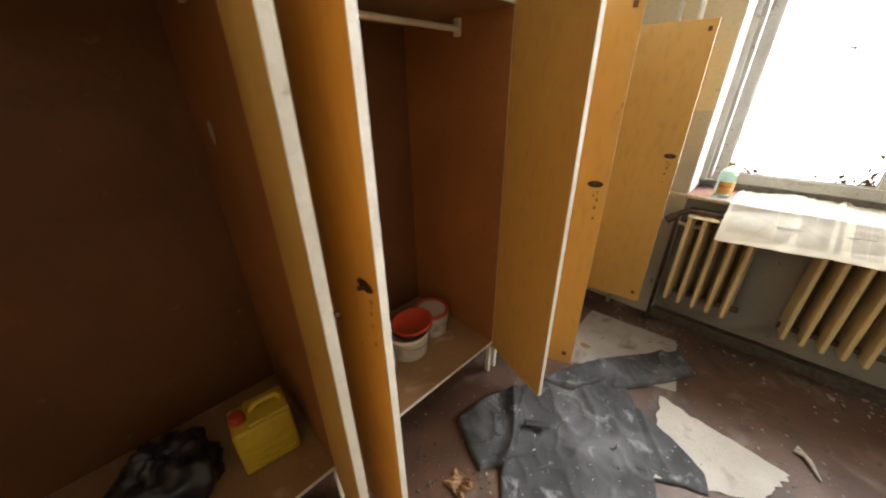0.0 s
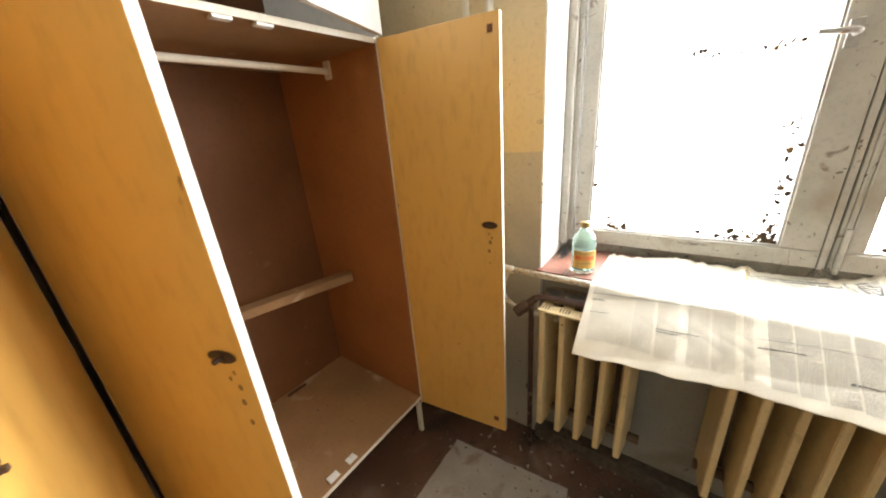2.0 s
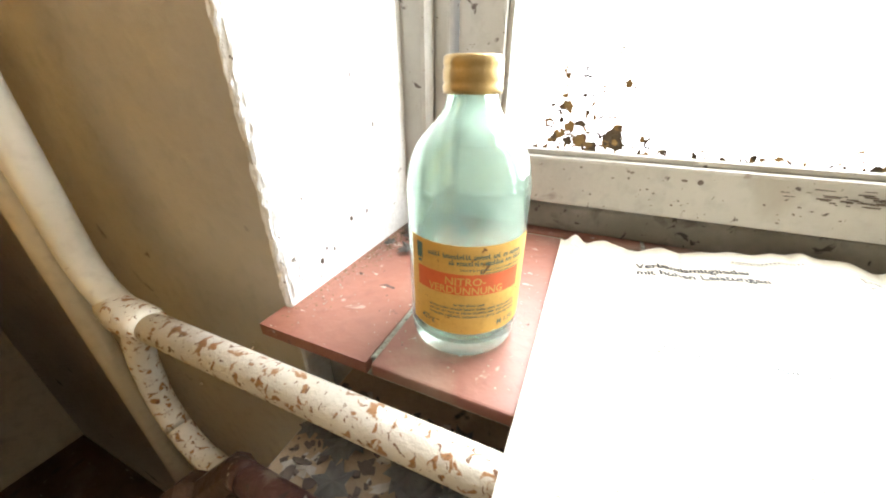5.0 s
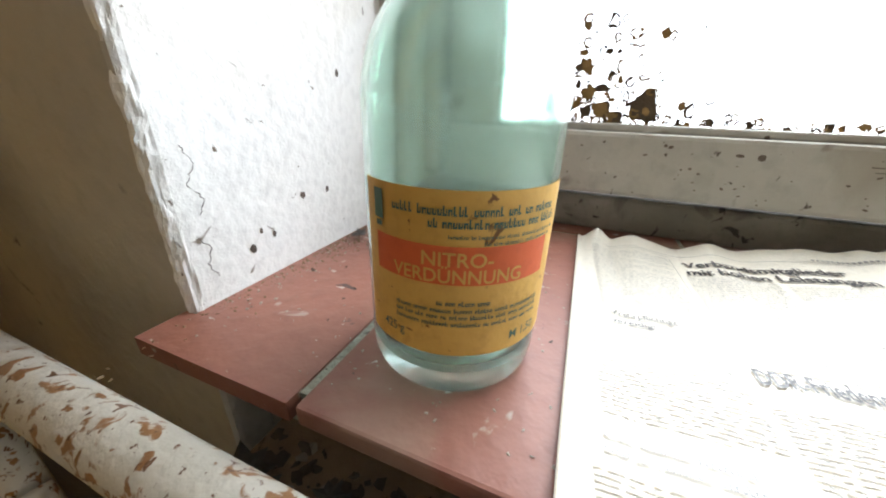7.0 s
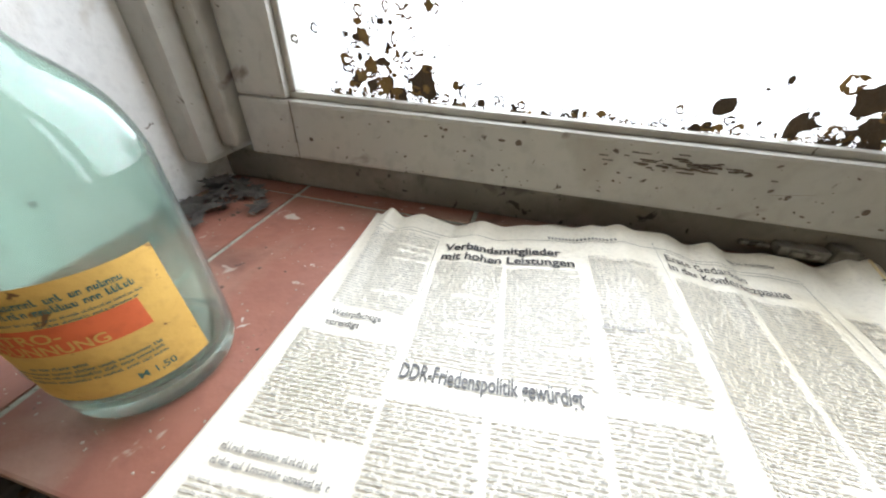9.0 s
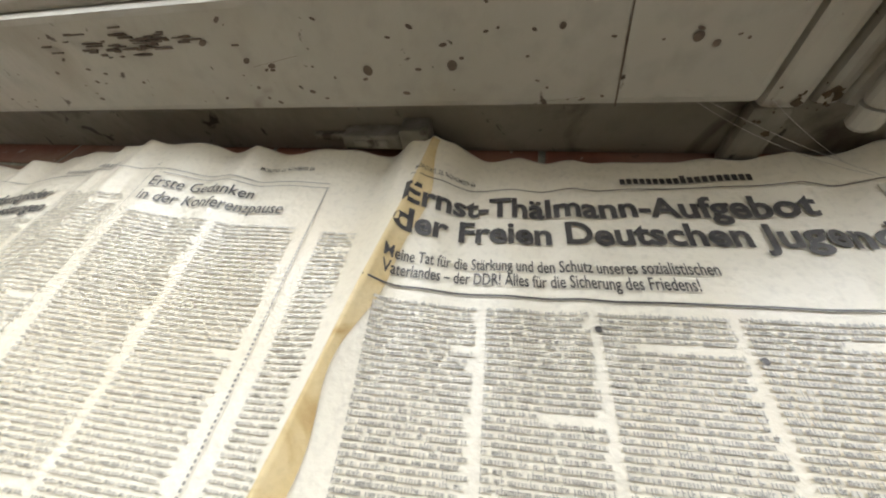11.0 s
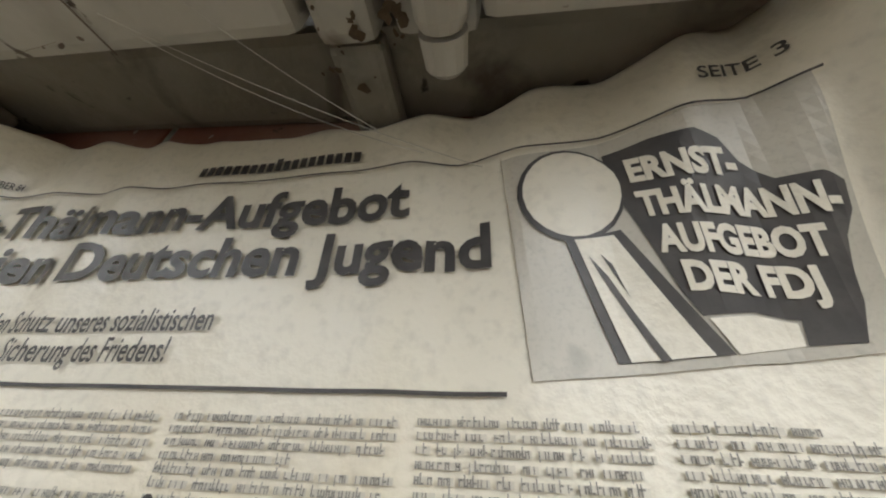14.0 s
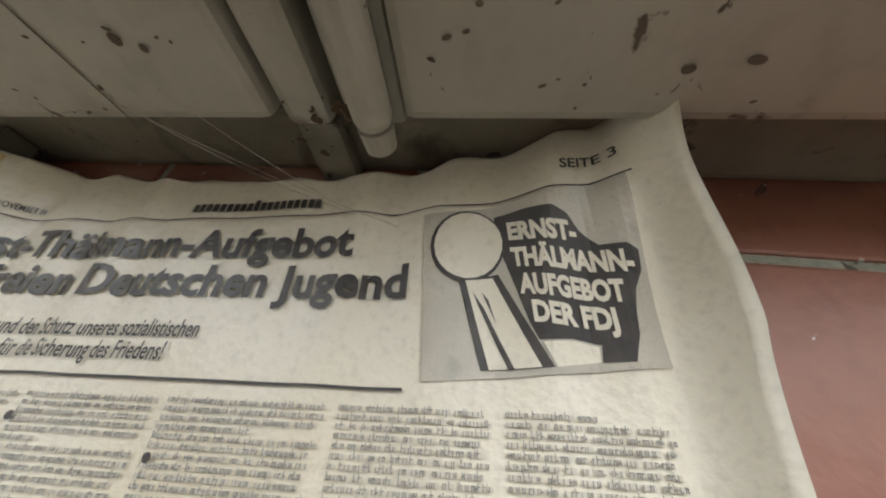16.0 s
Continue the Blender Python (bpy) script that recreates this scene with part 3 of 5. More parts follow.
for x, z, r in ((0.732, 1.002, 0.011), (0.976, 1.007, 0.0085), (0.699, 0.998, 0.009), (0.613, 1.17, 0.012), (1.065, 1.02, 0.011), (1.03, 0.998, 0.011), (1.08, 1.0, 0.012)):
    scrap(dark, x, z, r, rf, YG, False)
tagged(part("peeling_paint", dark, M_FLAKE, window, "dark scraps of peeling paint on the glass"), kind="stuff")
tagged(part("ochre_paint_scraps", ochre, M_OCHRE, window, "ochre scraps of peeling paint on the glass"), kind="stuff")

# the window stands slightly askew to the wall
PIV = Vector((0.6, YS, 0))
window.matrix_basis = Matrix.Translation(PIV) @ Matrix.Rotation(radians(1.2), 4, "Z") @ Matrix.Translation(-PIV) @ window.matrix_basis

# ---------- tiled sill ----------
sill = part("window_sill", solid((WL - 0.006, WR, -0.034, 0.39, SILL - 0.022, SILL - 0.0014)), M_GROUT)
tagged(sill, "window sill of red-brown tiles with grey joints", "sill", kind="structure")
xs = [0.482, 0.590]
while xs[-1] < WR - 0.05:
    xs.append(xs[-1] + 0.202)
for a, b in zip(xs, xs[1:]):
    a2, b2 = a + 0.0022, min(b, WR) - 0.0022
    y_cut = 0.236
    if a < 0.5:
        bm = bmesh.new()
        low = bm.faces.new([bm.verts.new((*p, SILL - 0.011)) for p in ((a, -0.042), (b2, -0.042), (b2, y_cut - 0.002), (WL, y_cut - 0.002), (WL, YW), (a, YW))])
        up = bmesh.ops.extrude_face_region(bm, geom=[low])
        bmesh.ops.translate(bm, vec=(0, 0, 0.011), verts=[v for v in up["geom"] if isinstance(v, bmesh.types.BMVert)])
        bmesh.ops.recalc_face_normals(bm, faces=bm.faces)
    else:
        bm = solid((a2, b2, -0.042, y_cut - 0.002, SILL - 0.011, SILL), bevel=0.0018)
    part("tile", bm, M_TILE, sill)
    part("tile", solid((max(a2, 0.491), b2, y_cut + 0.002, 0.388, SILL - 0.011, SILL), bevel=0.0018), M_TILE, sill)

# ---------- wardrobes ----------
XF, XB, ZB, ZT = 0.016, -0.60, 0.202, 1.718


def board(name, parent, hinge, tip, z0, z1, mats, thick=0.019, label=""):
    """An upright board from the hinge to the tip, in plan; its rim takes the second material."""
    a, b = Vector((*hinge, 0)), Vector((*tip, 0))
    d = (b - a).normalized()
    ang = math.atan2(d.y, d.x)
    bm = bmesh.new()
    box(bm, 0, (b - a).length, -thick / 2, thick / 2, z0, z1, 0.0015)
    bm.normal_update()
    for f in bm.faces:
        f.material_index = 0 if abs(f.normal.y) > 0.8 else 1
    m = Matrix.Translation((a.x, a.y, 0)) @ Matrix.Rotation(ang, 4, "Z")
    bmesh.ops.transform(bm, matrix=m, verts=bm.verts)
    ob = part(name, bm, mats, parent, label)
    return ob, m, (b - a).length


def escutcheon(parent, m, length, z, side):
    """An iron lock plate with its keyhole and rust runs near the free edge of a door."""
    bm = bmesh.new()
    y = side * 0.0115
    for k in range(2):
        bmesh.ops.create_circle(bm, cap_ends=True, segments=10, radius=0.022, matrix=m @ Matrix.Translation((length - 0.045, y + side * 0.001 * k, z)) @ Matrix.Rotation(radians(90), 4, "X") @ Matrix.Diagonal((1.35 - 0.4 * k, 0.62 - 0.2 * k, 1, 1)))
    box(bm, length - 0.052, length - 0.038, y - 0.002, y + 0.002, z - 0.011, z + 0.011, 0.001, m)
    box(bm, length - 0.049, length - 0.041, min(y, y + side * 0.016), max(y, y + side * 0.016), z - 0.004, z + 0.004, 0.001, m)
    part("lock_plate", bm, M_IRON, parent, "rusty iron lock plate with a keyhole")
    rr = random.Random(int(z * 1000) + int(length * 999))
    for dz in (0.032, 0.045, 0.062, 0.095, 0.14):
        bm = bmesh.new()
        r = rr.uniform(0.003, 0.007)
        bmesh.ops.create_circle(bm, cap_ends=True, segments=9, radius=r, matrix=m @ Matrix.Translation((length - 0.04 + rr.uniform(-0.012, 0.012), side * 0.0101, z - dz)) @ Matrix.Rotation(radians(90), 4, "X") @ Matrix.Diagonal((0.8, 1.2, 1, 1)))
        part("rust_mark", bm, M_OCHRE, parent)


def wardrobe(y0, y1, doors, upper_tip=None, label=""):
    w = thing("wardrobe", (XB / 2, (y0 + y1) / 2, 0), label, "wardrobe", "row of built-in wardrobes")
    wall = [M_BOARD, M_EDGE]
    for y in (y0 + 0.009, y1 - 0.009):
        bm = bmesh.new()
        box(bm, XB, XF, y - 0.009, y + 0.009, ZB - 0.02, ZT + 0.018, 0.001)
        for f in bm.faces:
            f.material_index = 1 if f.calc_center_median().x > XF - 0.002 else 0
        part("side_panel", bm, [M_SIDE, M_EDGE], w)
    part("back_panel", solid((XB, XB + 0.006, y0 + 0.018, y1 - 0.018, ZB + 0.018, ZT)), M_BOARD, w, "brown hardboard back")
    for z, name in ((ZB, "bottom_shelf"), (ZT, "top_shelf")):
        bm = bmesh.new()
        box(bm, XB + 0.006, XF - 0.002, y0 + 0.018, y1 - 0.018, z, z + 0.018, 0.001)
        for f in bm.faces:
            f.material_index = 1 if f.calc_center_median().x > XF - 0.004 else 0
        part(name, bm, [M_SHELF, M_EDGE], w)
    bm = bmesh.new()
    tube(bm, [(-0.25, y0 + 0.02, 1.672), (-0.25, y1 - 0.02, 1.672)], 0.011, 12)
    rail = part("hanging_rail", bm, M_EDGE, w, "cream clothes rail")
    for y in (y0 + 0.018, y1 - 0.030):
        part("bracket", solid((-0.266, -0.234, y, y + 0.012, 1.645, 1.708), bevel=0.003), M_EDGE, rail)
    for y in (y0 + 0.012, y1 - 0.030):
        for x in (XF - 0.03, XB + 0.03):
            part("leg", solid((x, x + 0.022, y, y + 0.018, 0, ZB - 0.02), bevel=0.002), M_EDGE, w)
    for hinge, tip, side in doors:
        d, m, ln = board("door", w, hinge, tip, ZB - 0.01, ZT + 0.012, [M_FLESH, M_EDGE], label="open ochre laminate door with a cream edge")
        escutcheon(d, m, ln, 1.115, side)
        for z in (0.35, 0.95, 1.58):
            hb = bmesh.new()
            tube(hb, [m @ Vector((-0.004, 0, z)), m @ Vector((-0.004, 0, z + 0.05))], 0.005, 8)
            part("hinge", hb, M_STEEL, d)
        for a, b, c in ((0.036, 0.020, 1.68), (0.05, 0.03, 0.24)):
            part("catch_plate", solid((ln - a, ln - b, side * 0.011 - 0.002, side * 0.011 + 0.002, c, c + 0.02), m=m, bevel=0.001), M_BOARD, d)
    # upper cabinet
    zu = ZT + 0.019
    for y in (y0 + 0.009, y1 - 0.009):
        part("upper_side", solid((XB, XF, y - 0.009, y + 0.009, zu, 2.46), bevel=0.001), M_WHITE, w)
    part("upper_top", solid((XB, XF, y0 + 0.018, y1 - 0.018, 2.442, 2.46)), M_WHITE, w)
    part("upper_back", solid((XB, XB + 0.006, y0 + 0.018, y1 - 0.018, zu, 2.442)), M_BOARD, w)
    mid = (y0 + y1) / 2
    for k, (a, b) in enumerate((((XF + 0.011, y0 + 0.004), (XF + 0.011, mid - 0.002)), ((XF + 0.011, y1 - 0.004), (XF + 0.011, mid + 0.002)))):
        if upper_tip:
            if k == 0:
                continue
            b = upper_tip
        board("upper_door", w, a, b, zu + 0.003, 2.455, [M_WHITE, M_EDGE], label="white lacquered upper door")
    return w


UC = (-1.205, -0.290)
UB = (-2.125, -1.217)
UA = (-3.045, -2.137)
wc = wardrobe(*UC, [((XF + 0.004, -1.196), (0.378, -1.052), -1), ((XF + 0.004, -0.297), (0.436, -0.237), -1)], (0.150, -0.69),
              "empty ochre wardrobe with both doors open beside the window")
wbb = wardrobe(*UB, [((XF + 0.004, -2.105), (0.374, -2.107), -1), ((XF + 0.004, -1.226), (0.372, -1.343), 1)], (0.42, -1.25), "ochre wardrobe with open doors and plastic tubs inside")
# its left door is unseen and opened square to keep light off the inside
wa = wardrobe(*UA, [((XF + 0.004, -3.025), (0.43, -2.99), 1), ((XF + 0.004, -2.157), (0.412, -2.233), 1)], None, "dark open wardrobe with a yellow canister inside")

bm = solid((-0.03, 0.03, -0.40, 0.40, 0.785, 0.825), bevel=0.004, m=Matrix.Translation((-0.43, -0.712, 0)) @ Matrix.Rotation(radians(-13), 4, "Z"))
part("shelf_batten", bm, M_SHELF, wc, "pale wooden batten across the inside")
kb = bmesh.new()
kd = Vector((-0.14, 0.99, 0)).normalized()
kc = Vector((0.412, -0.2315, 0.995))
tube(kb, [kc, kc + kd * 0.012, kc + kd * 0.014, kc + kd * 0.022, kc + kd * 0.026], [0.006, 0.006, 0.014, 0.015, 0.010], 20)
part("door_knob", kb, M_WHITE, [o for o in wc.children if o.name.startswith("door")][1], "round white plastic knob", True)
for spec in ((-0.012, 0.012, -0.80, -0.755, ZT - 0.008, ZT), (-0.012, 0.012, -0.70, -0.655, ZT - 0.008, ZT), (-0.03, 0.0, -0.82, -0.775, ZB + 0.018, ZB + 0.025), (-0.03, 0.0, -0.73, -0.69, ZB + 0.018, ZB + 0.025)):
    part("magnet_catch", solid(spec, bevel=0.002), M_WHITE, wc, "white plastic magnetic catch")

# ---------- radiators ----------


def radiator(x, fins, pitch, label):
    r = thing("radiator", (x + fins * pitch / 2, -0.1, 0.06), label, "radiator", "radiators under the window")
    y0, y1, z0, z1 = -0.184, -0.035, 0.245, 0.783
    for i in range(fins):
        cx = x + 0.012 + i * pitch
        bm = bmesh.new()
        prof = [(-0.0105, y0 + 0.004), (-0.007, y0), (0.007, y0), (0.0105, y0 + 0.004), (0.016, y0 + 0.045), (0.027, y1), (-0.027, y1), (-0.016, y0 + 0.045)]
        zs = [(z0, 0.75), (z0 + 0.006, 1.0), (z1 - 0.012, 1.0), (z1, 0.98)]
        rings = [[bm.verts.new((cx + px * s, py + (1 - s) * 0.02, z)) for px, py in prof] for z, s in zs]
        for a, b in zip(rings, rings[1:]):
            for k in range(len(prof)):
                bm.faces.new((a[k], a[(k + 1) % 8], b[(k + 1) % 8], b[k]))
        bm.faces.new(rings[0][::-1])
        bm.faces.new(rings[-1])
        part("fin", bm, M_RAD, r)
    part("back_plate", solid((x + 0.005, x + (fins - 1) * pitch + 0.02, y1 - 0.012, y1 + 0.006, z0 + 0.02, z1 - 0.01), bevel=0.003), M_RADIN, r, "dark brown rear plate")
    for z in (z0 + 0.03, z1 - 0.05):
        bm = bmesh.new()
        tube(bm, [(x - 0.02, -0.085, z), (x + fins * pitch, -0.085, z)], 0.017, 12)
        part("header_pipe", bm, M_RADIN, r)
    top = part("top_grille", solid((x - 0.006, x + (fins - 1) * pitch + 0.03, y0 + 0.002, -0.128, z1 + 0.0005, z1 + 0.008), bevel=0.002), M_RAD, r, "cream slotted top")
    for i in range(fins):
        cx = x + 0.012 + i * pitch
        bm = bmesh.new()
        # slots are dark raised bars; the openings' shade is put into their colour
        for k in range(4):
            box(bm, cx - 0.018 + k * 0.010, cx - 0.013 + k * 0.010, y0 + 0.016, y0 + 0.044, z1 + 0.0075, z1 + 0.0086)
        part("slot", bm, M_IRON, top)
        bm = bmesh.new()
        bmesh.ops.create_circle(bm, cap_ends=True, segments=10, radius=0.004, matrix=Matrix.Translation((cx, y0 - 0.0006, z1 - 0.03)) @ Matrix.Rotation(radians(90), 4, "X"))
        if i == 1:
            part("bolt_hole", bm, M_IRON, r)
        else:
            bm.free()
    for fx in (x + 0.03, x + (fins - 1) * pitch):
        part("bracket", solid((fx - 0.012, fx + 0.012, y1, YW + 0.031, z0 + 0.05, z0 + 0.09), bevel=0.003), M_IRON, r)
    return r


radiator(0.547, 5, 0.0722, "cream ribbed radiator with rust beside the wardrobe")
radiator(1.094, 5, 0.0722, "cream ribbed radiator half covered by a newspaper")
radiator(1.622, 5, 0.0722, "cream ribbed radiator under the sill")
radiator(2.150, 5, 0.0722, "cream ribbed radiator under the sill")

# ---------- pipes ----------
PY, PZ = -0.080, 0.879
pipe = thing("heating_pipe", (0.32, PY, 0), "white painted heating pipe with rust showing through flakes", "pipe")
bm = bmesh.new()
tube(bm, rounded([(0.318, PY + 0.005, H), (0.318, PY + 0.005, PZ + 0.006), (0.392, PY, PZ)], 0.055, 8), 0.0125, 16)
part("riser", bm, M_RISER, pipe, "white painted bent riser", True)
bm = bmesh.new()
tube(bm, [(0.392, PY, PZ), (0.75, PY, PZ), (1.2, PY, PZ - 0.002), (1.62, PY, PZ - 0.004)], 0.0125, 16)
part("pipe_run", bm, M_PIPE, pipe, "white pipe run with rust flakes", True)
bm = bmesh.new()
tube(bm, rounded([(0.385, PY, PZ), (0.362, PY - 0.002, PZ - 0.035), (0.352, PY - 0.004, 0.762), (0.392, PY - 0.010, 0.722), (0.50, PY - 0.018, 0.715), (0.62, PY - 0.02, 0.715)], 0.03, 6), 0.0112, 14)
part("branch", bm, M_PIPE, pipe, "white bent branch pipe with rust flakes", True)
bm = bmesh.new()
tube(bm, [(0.345, PY + 0.002, PZ + 0.004), (0.368, PY, PZ + 0.001), (0.392, PY, PZ), (0.404, PY, PZ)], [0.0132, 0.0158, 0.0158, 0.0132], 16)
part("tee", bm, M_PIPE, pipe, smooth=True)
for x in (0.80, 1.56):
    part("pipe_clip", solid((x, x + 0.016, PY - 0.016, -0.0425, PZ - 0.022, PZ - 0.0135), bevel=0.003), M_STEEL, pipe)
bm = bmesh.new()
tube(bm, [(1.50, PY, PZ - 0.003), (1.535, PY, PZ - 0.003), (1.54, PY, PZ - 0.003), (1.575, PY, PZ - 0.003)], [0.0165, 0.0165, 0.019, 0.019], 12)
part("coupling", bm, M_STEEL, pipe, smooth=True)
wp = thing("wall_pipe", (0.222, -0.068, 0), "cream overpainted riser pipe on the wall", "pipe")
bm = bmesh.new()
tube(bm, [(0.224, -0.066, H), (0.223, -0.066, 1.4), (0.221, -0.068, 0.9), (0.216, -0.068, 0.0)], 0.0115, 14)
part("pipe_run", bm, M_WPIPE, wp, smooth=True)
vp = thing("radiator_feed", (0.47, -0.09, 0), "dark oxide-red radiator feed pipe with a valve", "pipe")
bm = bmesh.new()
tube(bm, rounded([(0.488, -0.105, 0.0), (0.488, -0.105, 0.785), (0.54, -0.113, 0.809), (1.10, -0.113, 0.809)], 0.04, 6), 0.0108, 14)
part("pipe_run", bm, M_RED, vp, smooth=True)
bm = bmesh.new()
tube(bm, [(0.505, -0.105, 0.788), (0.482, -0.120, 0.768), (0.474, -0.126, 0.760), (0.446, -0.150, 0.736), (0.443, -0.152, 0.733)], [0.016, 0.016, 0.025, 0.024, 0.020], 8)
part("valve", bm, M_IRON, vp, "dark iron radiator valve")
ledge = tagged(part("dust_board", solid((0.525, 1.05, -0.100, YW + 0.029, 0.7845, 0.795), bevel=0.002), M_DUST), "dusty board with debris behind the radiator", "board")

# ---------- bottle ----------
BX, BY = 0.6375, 0.0275
bottle = thing("bottle", (BX, BY, SILL), "sea-green glass thinner bottle with orange-yellow label on the sill", "bottle")
outer = [(0, 0.004), (0.030, 0.002), (0.037, 0.0005), (0.0400, 0.004), (0.0414, 0.011), (0.0418, 0.03), (0.0418, 0.109), (0.0413, 0.1195), (0.0390, 0.130),
         (0.0346, 0.1398), (0.0276, 0.1482), (0.0212, 0.1545), (0.0173, 0.1600), (0.0154, 0.167), (0.0145, 0.178)]
inner = [(0.0112, 0.178), (0.0125, 0.167), (0.0146, 0.1600), (0.0187, 0.1545), (0.0251, 0.1482), (0.0321, 0.1398), (0.0365, 0.130), (0.0388, 0.1195), (0.0393, 0.109), (0.0393, 0.03),
         (0.0380, 0.016), (0.033, 0.0125), (0, 0.0135)]


def finer(prof, n=4):
    """Smooths a profile by Catmull-Rom steps."""
    p = [Vector(q) for q in prof]
    out = []
    for i in range(len(p) - 1):
        a, b, c, d = p[max(i - 1, 0)], p[i], p[i + 1], p[min(i + 2, len(p) - 1)]
        for k in range(n):
            t = k / n
            out.append(tuple(0.5 * (2 * b + (c - a) * t + (2 * a - 5 * b + 4 * c - d) * t * t + (3 * b - a - 3 * c + d) * t ** 3)))
    out = [(max(0.0, r), z) for r, z in out + [tuple(p[-1])]]
    return out


tall = lambda prof: [(r, z if z < 0.03 else 0.03 + 1.058 * (z - 0.03)) for r, z in prof]
outer, inner = tall(outer), tall(inner)
part("glass_body", lathe(bmesh.new(), finer(outer, 3) + finer(inner, 3), (BX, BY, SILL), 64), M_BOTTLE, bottle, "dusty sea-green glass", True)
cap = [(0, 0.1865), (0.0160, 0.1865), (0.0174, 0.1855), (0.0178, 0.182), (0.0172, 0.1806), (0.0178, 0.1792), (0.0178, 0.1742), (0.0170, 0.1728), (0.0180, 0.1714), (0.0175, 0.1675), (0.0150, 0.1675)]
part("screw_cap", lathe(bmesh.new(), tall(cap)[::-1], (BX, BY, SILL), 40), M_CAP, bottle, "dull gold screw cap", True)
LA = radians(-63)


def on_label(a, z, lift):
    """A place on the label: a metres round from its middle, z up the bottle."""
    th = LA + a / 0.0418
    r = 0.0419 + lift
    return (BX + r * math.cos(th), BY + r * math.sin(th), SILL + z)


LW, L0, L1 = 0.097, 0.0250, 0.0935
lab = part_me("label", grid_mesh("label", 40, 8, lambda u, v: on_label((u - 0.5) * LW, L0 + v * (L1 - L0), 0.0003), 0), M_LABEL, bottle, "orange-yellow paper label", True)
part_me("label_band", grid_mesh("label_band", 36, 2, lambda u, v: on_label(-0.0405 + u * 0.0745, 0.0580 + v * 0.0155, 0.0006), 0), M_ORANGE, lab, "red-orange band", True)


def glyphs(text, size, heavy=0.0, shear=0.0):
    """The outline mesh of a line of text as (vertices, faces), its left end at 0."""
    cu = bpy.data.curves.new("text", "FONT")
    cu.body, cu.size, cu.offset, cu.shear, cu.resolution_u = text, size, heavy, shear, 3
    ob = bpy.data.objects.new("text", cu)
    me = ob.to_mesh()
    vs = [tuple(v.co) for v in me.vertices]
    fs = [tuple(p.vertices) for p in me.polygons]
    ob.to_mesh_clear()
    bpy.data.objects.remove(ob)
    bpy.data.curves.remove(cu)
    return vs, fs


def lettering(name, text, width, size, place, material, parent, heavy=0.0, shear=0.0, label=""):
    """Text of that width laid on a surface: place maps (right, up) in metres to a point."""
    vs, fs = glyphs(text, size, heavy * size, shear)
    lo, hi = min(v[0] for v in vs), max(v[0] for v in vs)
    k = width / (hi - lo)
    me = bpy.data.meshes.new(name)
    me.from_pydata([((v[0] - lo) * k, v[1], 0) for v in vs], [], fs)
    bm = bmesh.new()
    bm.from_mesh(me)
    x = 0.003
    while x < width and size > 0.009:
        bmesh.ops.bisect_plane(bm, geom=bm.verts[:] + bm.edges[:] + bm.faces[:], plane_co=(x, 0, 0), plane_no=(1, 0, 0))
        x += 0.003
    for v in bm.verts:
        v.co = Vector(place(v.co.x, v.co.y))
    bpy.data.meshes.remove(me)
    return part(name, bm, material, parent, label)


def bars(name, rows, place, material, parent, label=""):
    """Small flat bars: rows of (x, y, width, height)."""
    vs, fs = [], []
    for x, y, w, h in rows:
        n = max(1, int(w / 0.003))
        for k in range(n):
            i = len(vs)
            a, b = x + w * k / n, x + w * (k + 1) / n
            vs += [place(a, y), place(b, y), place(b, y + h), place(a, y + h)]
            fs.append((i, i + 1, i + 2, i + 3))
    me = bpy.data.meshes.new(name)
    me.from_pydata(vs, [], fs)
    me.update()
    return part_me(name, me, material, parent, label)


def scribble(rng, x, y, width, h, pitch):
    """Bars in the rhythm of a line of small print."""
    out, cx = [], x
    while cx < x + width - pitch:
        for _ in range(rng.randint(2, 10)):
            if cx > x + width - pitch:
                break
            k = rng.random()
            out.append((cx, y, pitch * 0.36, h * (1.5 if k < 0.28 else 1.0)))
            out.append((cx + pitch * 0.36, y + (h * 0.66 if k > 0.55 else 0), pitch * 0.30, h * 0.34))
            if k > 0.15:
                out.append((cx + pitch * 0.62, y, pitch * 0.22, h))
            cx += pitch
        cx += pitch * 0.8
    return out


rl = random.Random(8)
lp = lambda a0, z0, lift=0.0009: (lambda a, b: on_label(0.90 * (a0 + a), 0.0055 + 0.99 * (z0 + b), lift))
lettering("label_text", "NITRO-", 0.029, 0.0080, lp(-0.0205, 0.0608), M_LABEL, lab, 0.012)
lettering("label_text", "VERDÜNNUNG", 0.056, 0.0080, lp(-0.034, 0.0540), M_LABEL, lab, 0.012)
lettering("label_text", "425 g", 0.012, 0.0062, lp(-0.041, 0.0268), M_TEAL, lab, 0.01)
lettering("label_text", "M 1,50", 0.0165, 0.0062, lp(0.0205, 0.0252), M_TEAL, lab, 0.01)
rows = scribble(rl, -0.034, 0.0800, 0.074, 0.0024, 0.0020) + scribble(rl, -0.018, 0.0755, 0.060, 0.0024, 0.0020)
rows += scribble(rl, -0.010, 0.0717, 0.052, 0.0010, 0.0010) + scribble(rl, 0.004, 0.0692, 0.036, 0.0010, 0.0010)
rows += scribble(rl, -0.014, 0.0440, 0.024, 0.0016, 0.0014)
for z in (0.0408, 0.0378, 0.0345):
    rows += scribble(rl, -0.033, z, 0.070, 0.0014, 0.0013)
bars("label_print", rows, lp(0, 0), M_TEAL, lab)
bars("label_emblem", [(-0.0455, 0.0745, 0.0058, 0.0115), (-0.0445, 0.0715, 0.0038, 0.0022)], lp(0, 0), M_TEAL, lab)

# ---------- newspaper ----------
PX0, PX1 = 0.697, 1.449


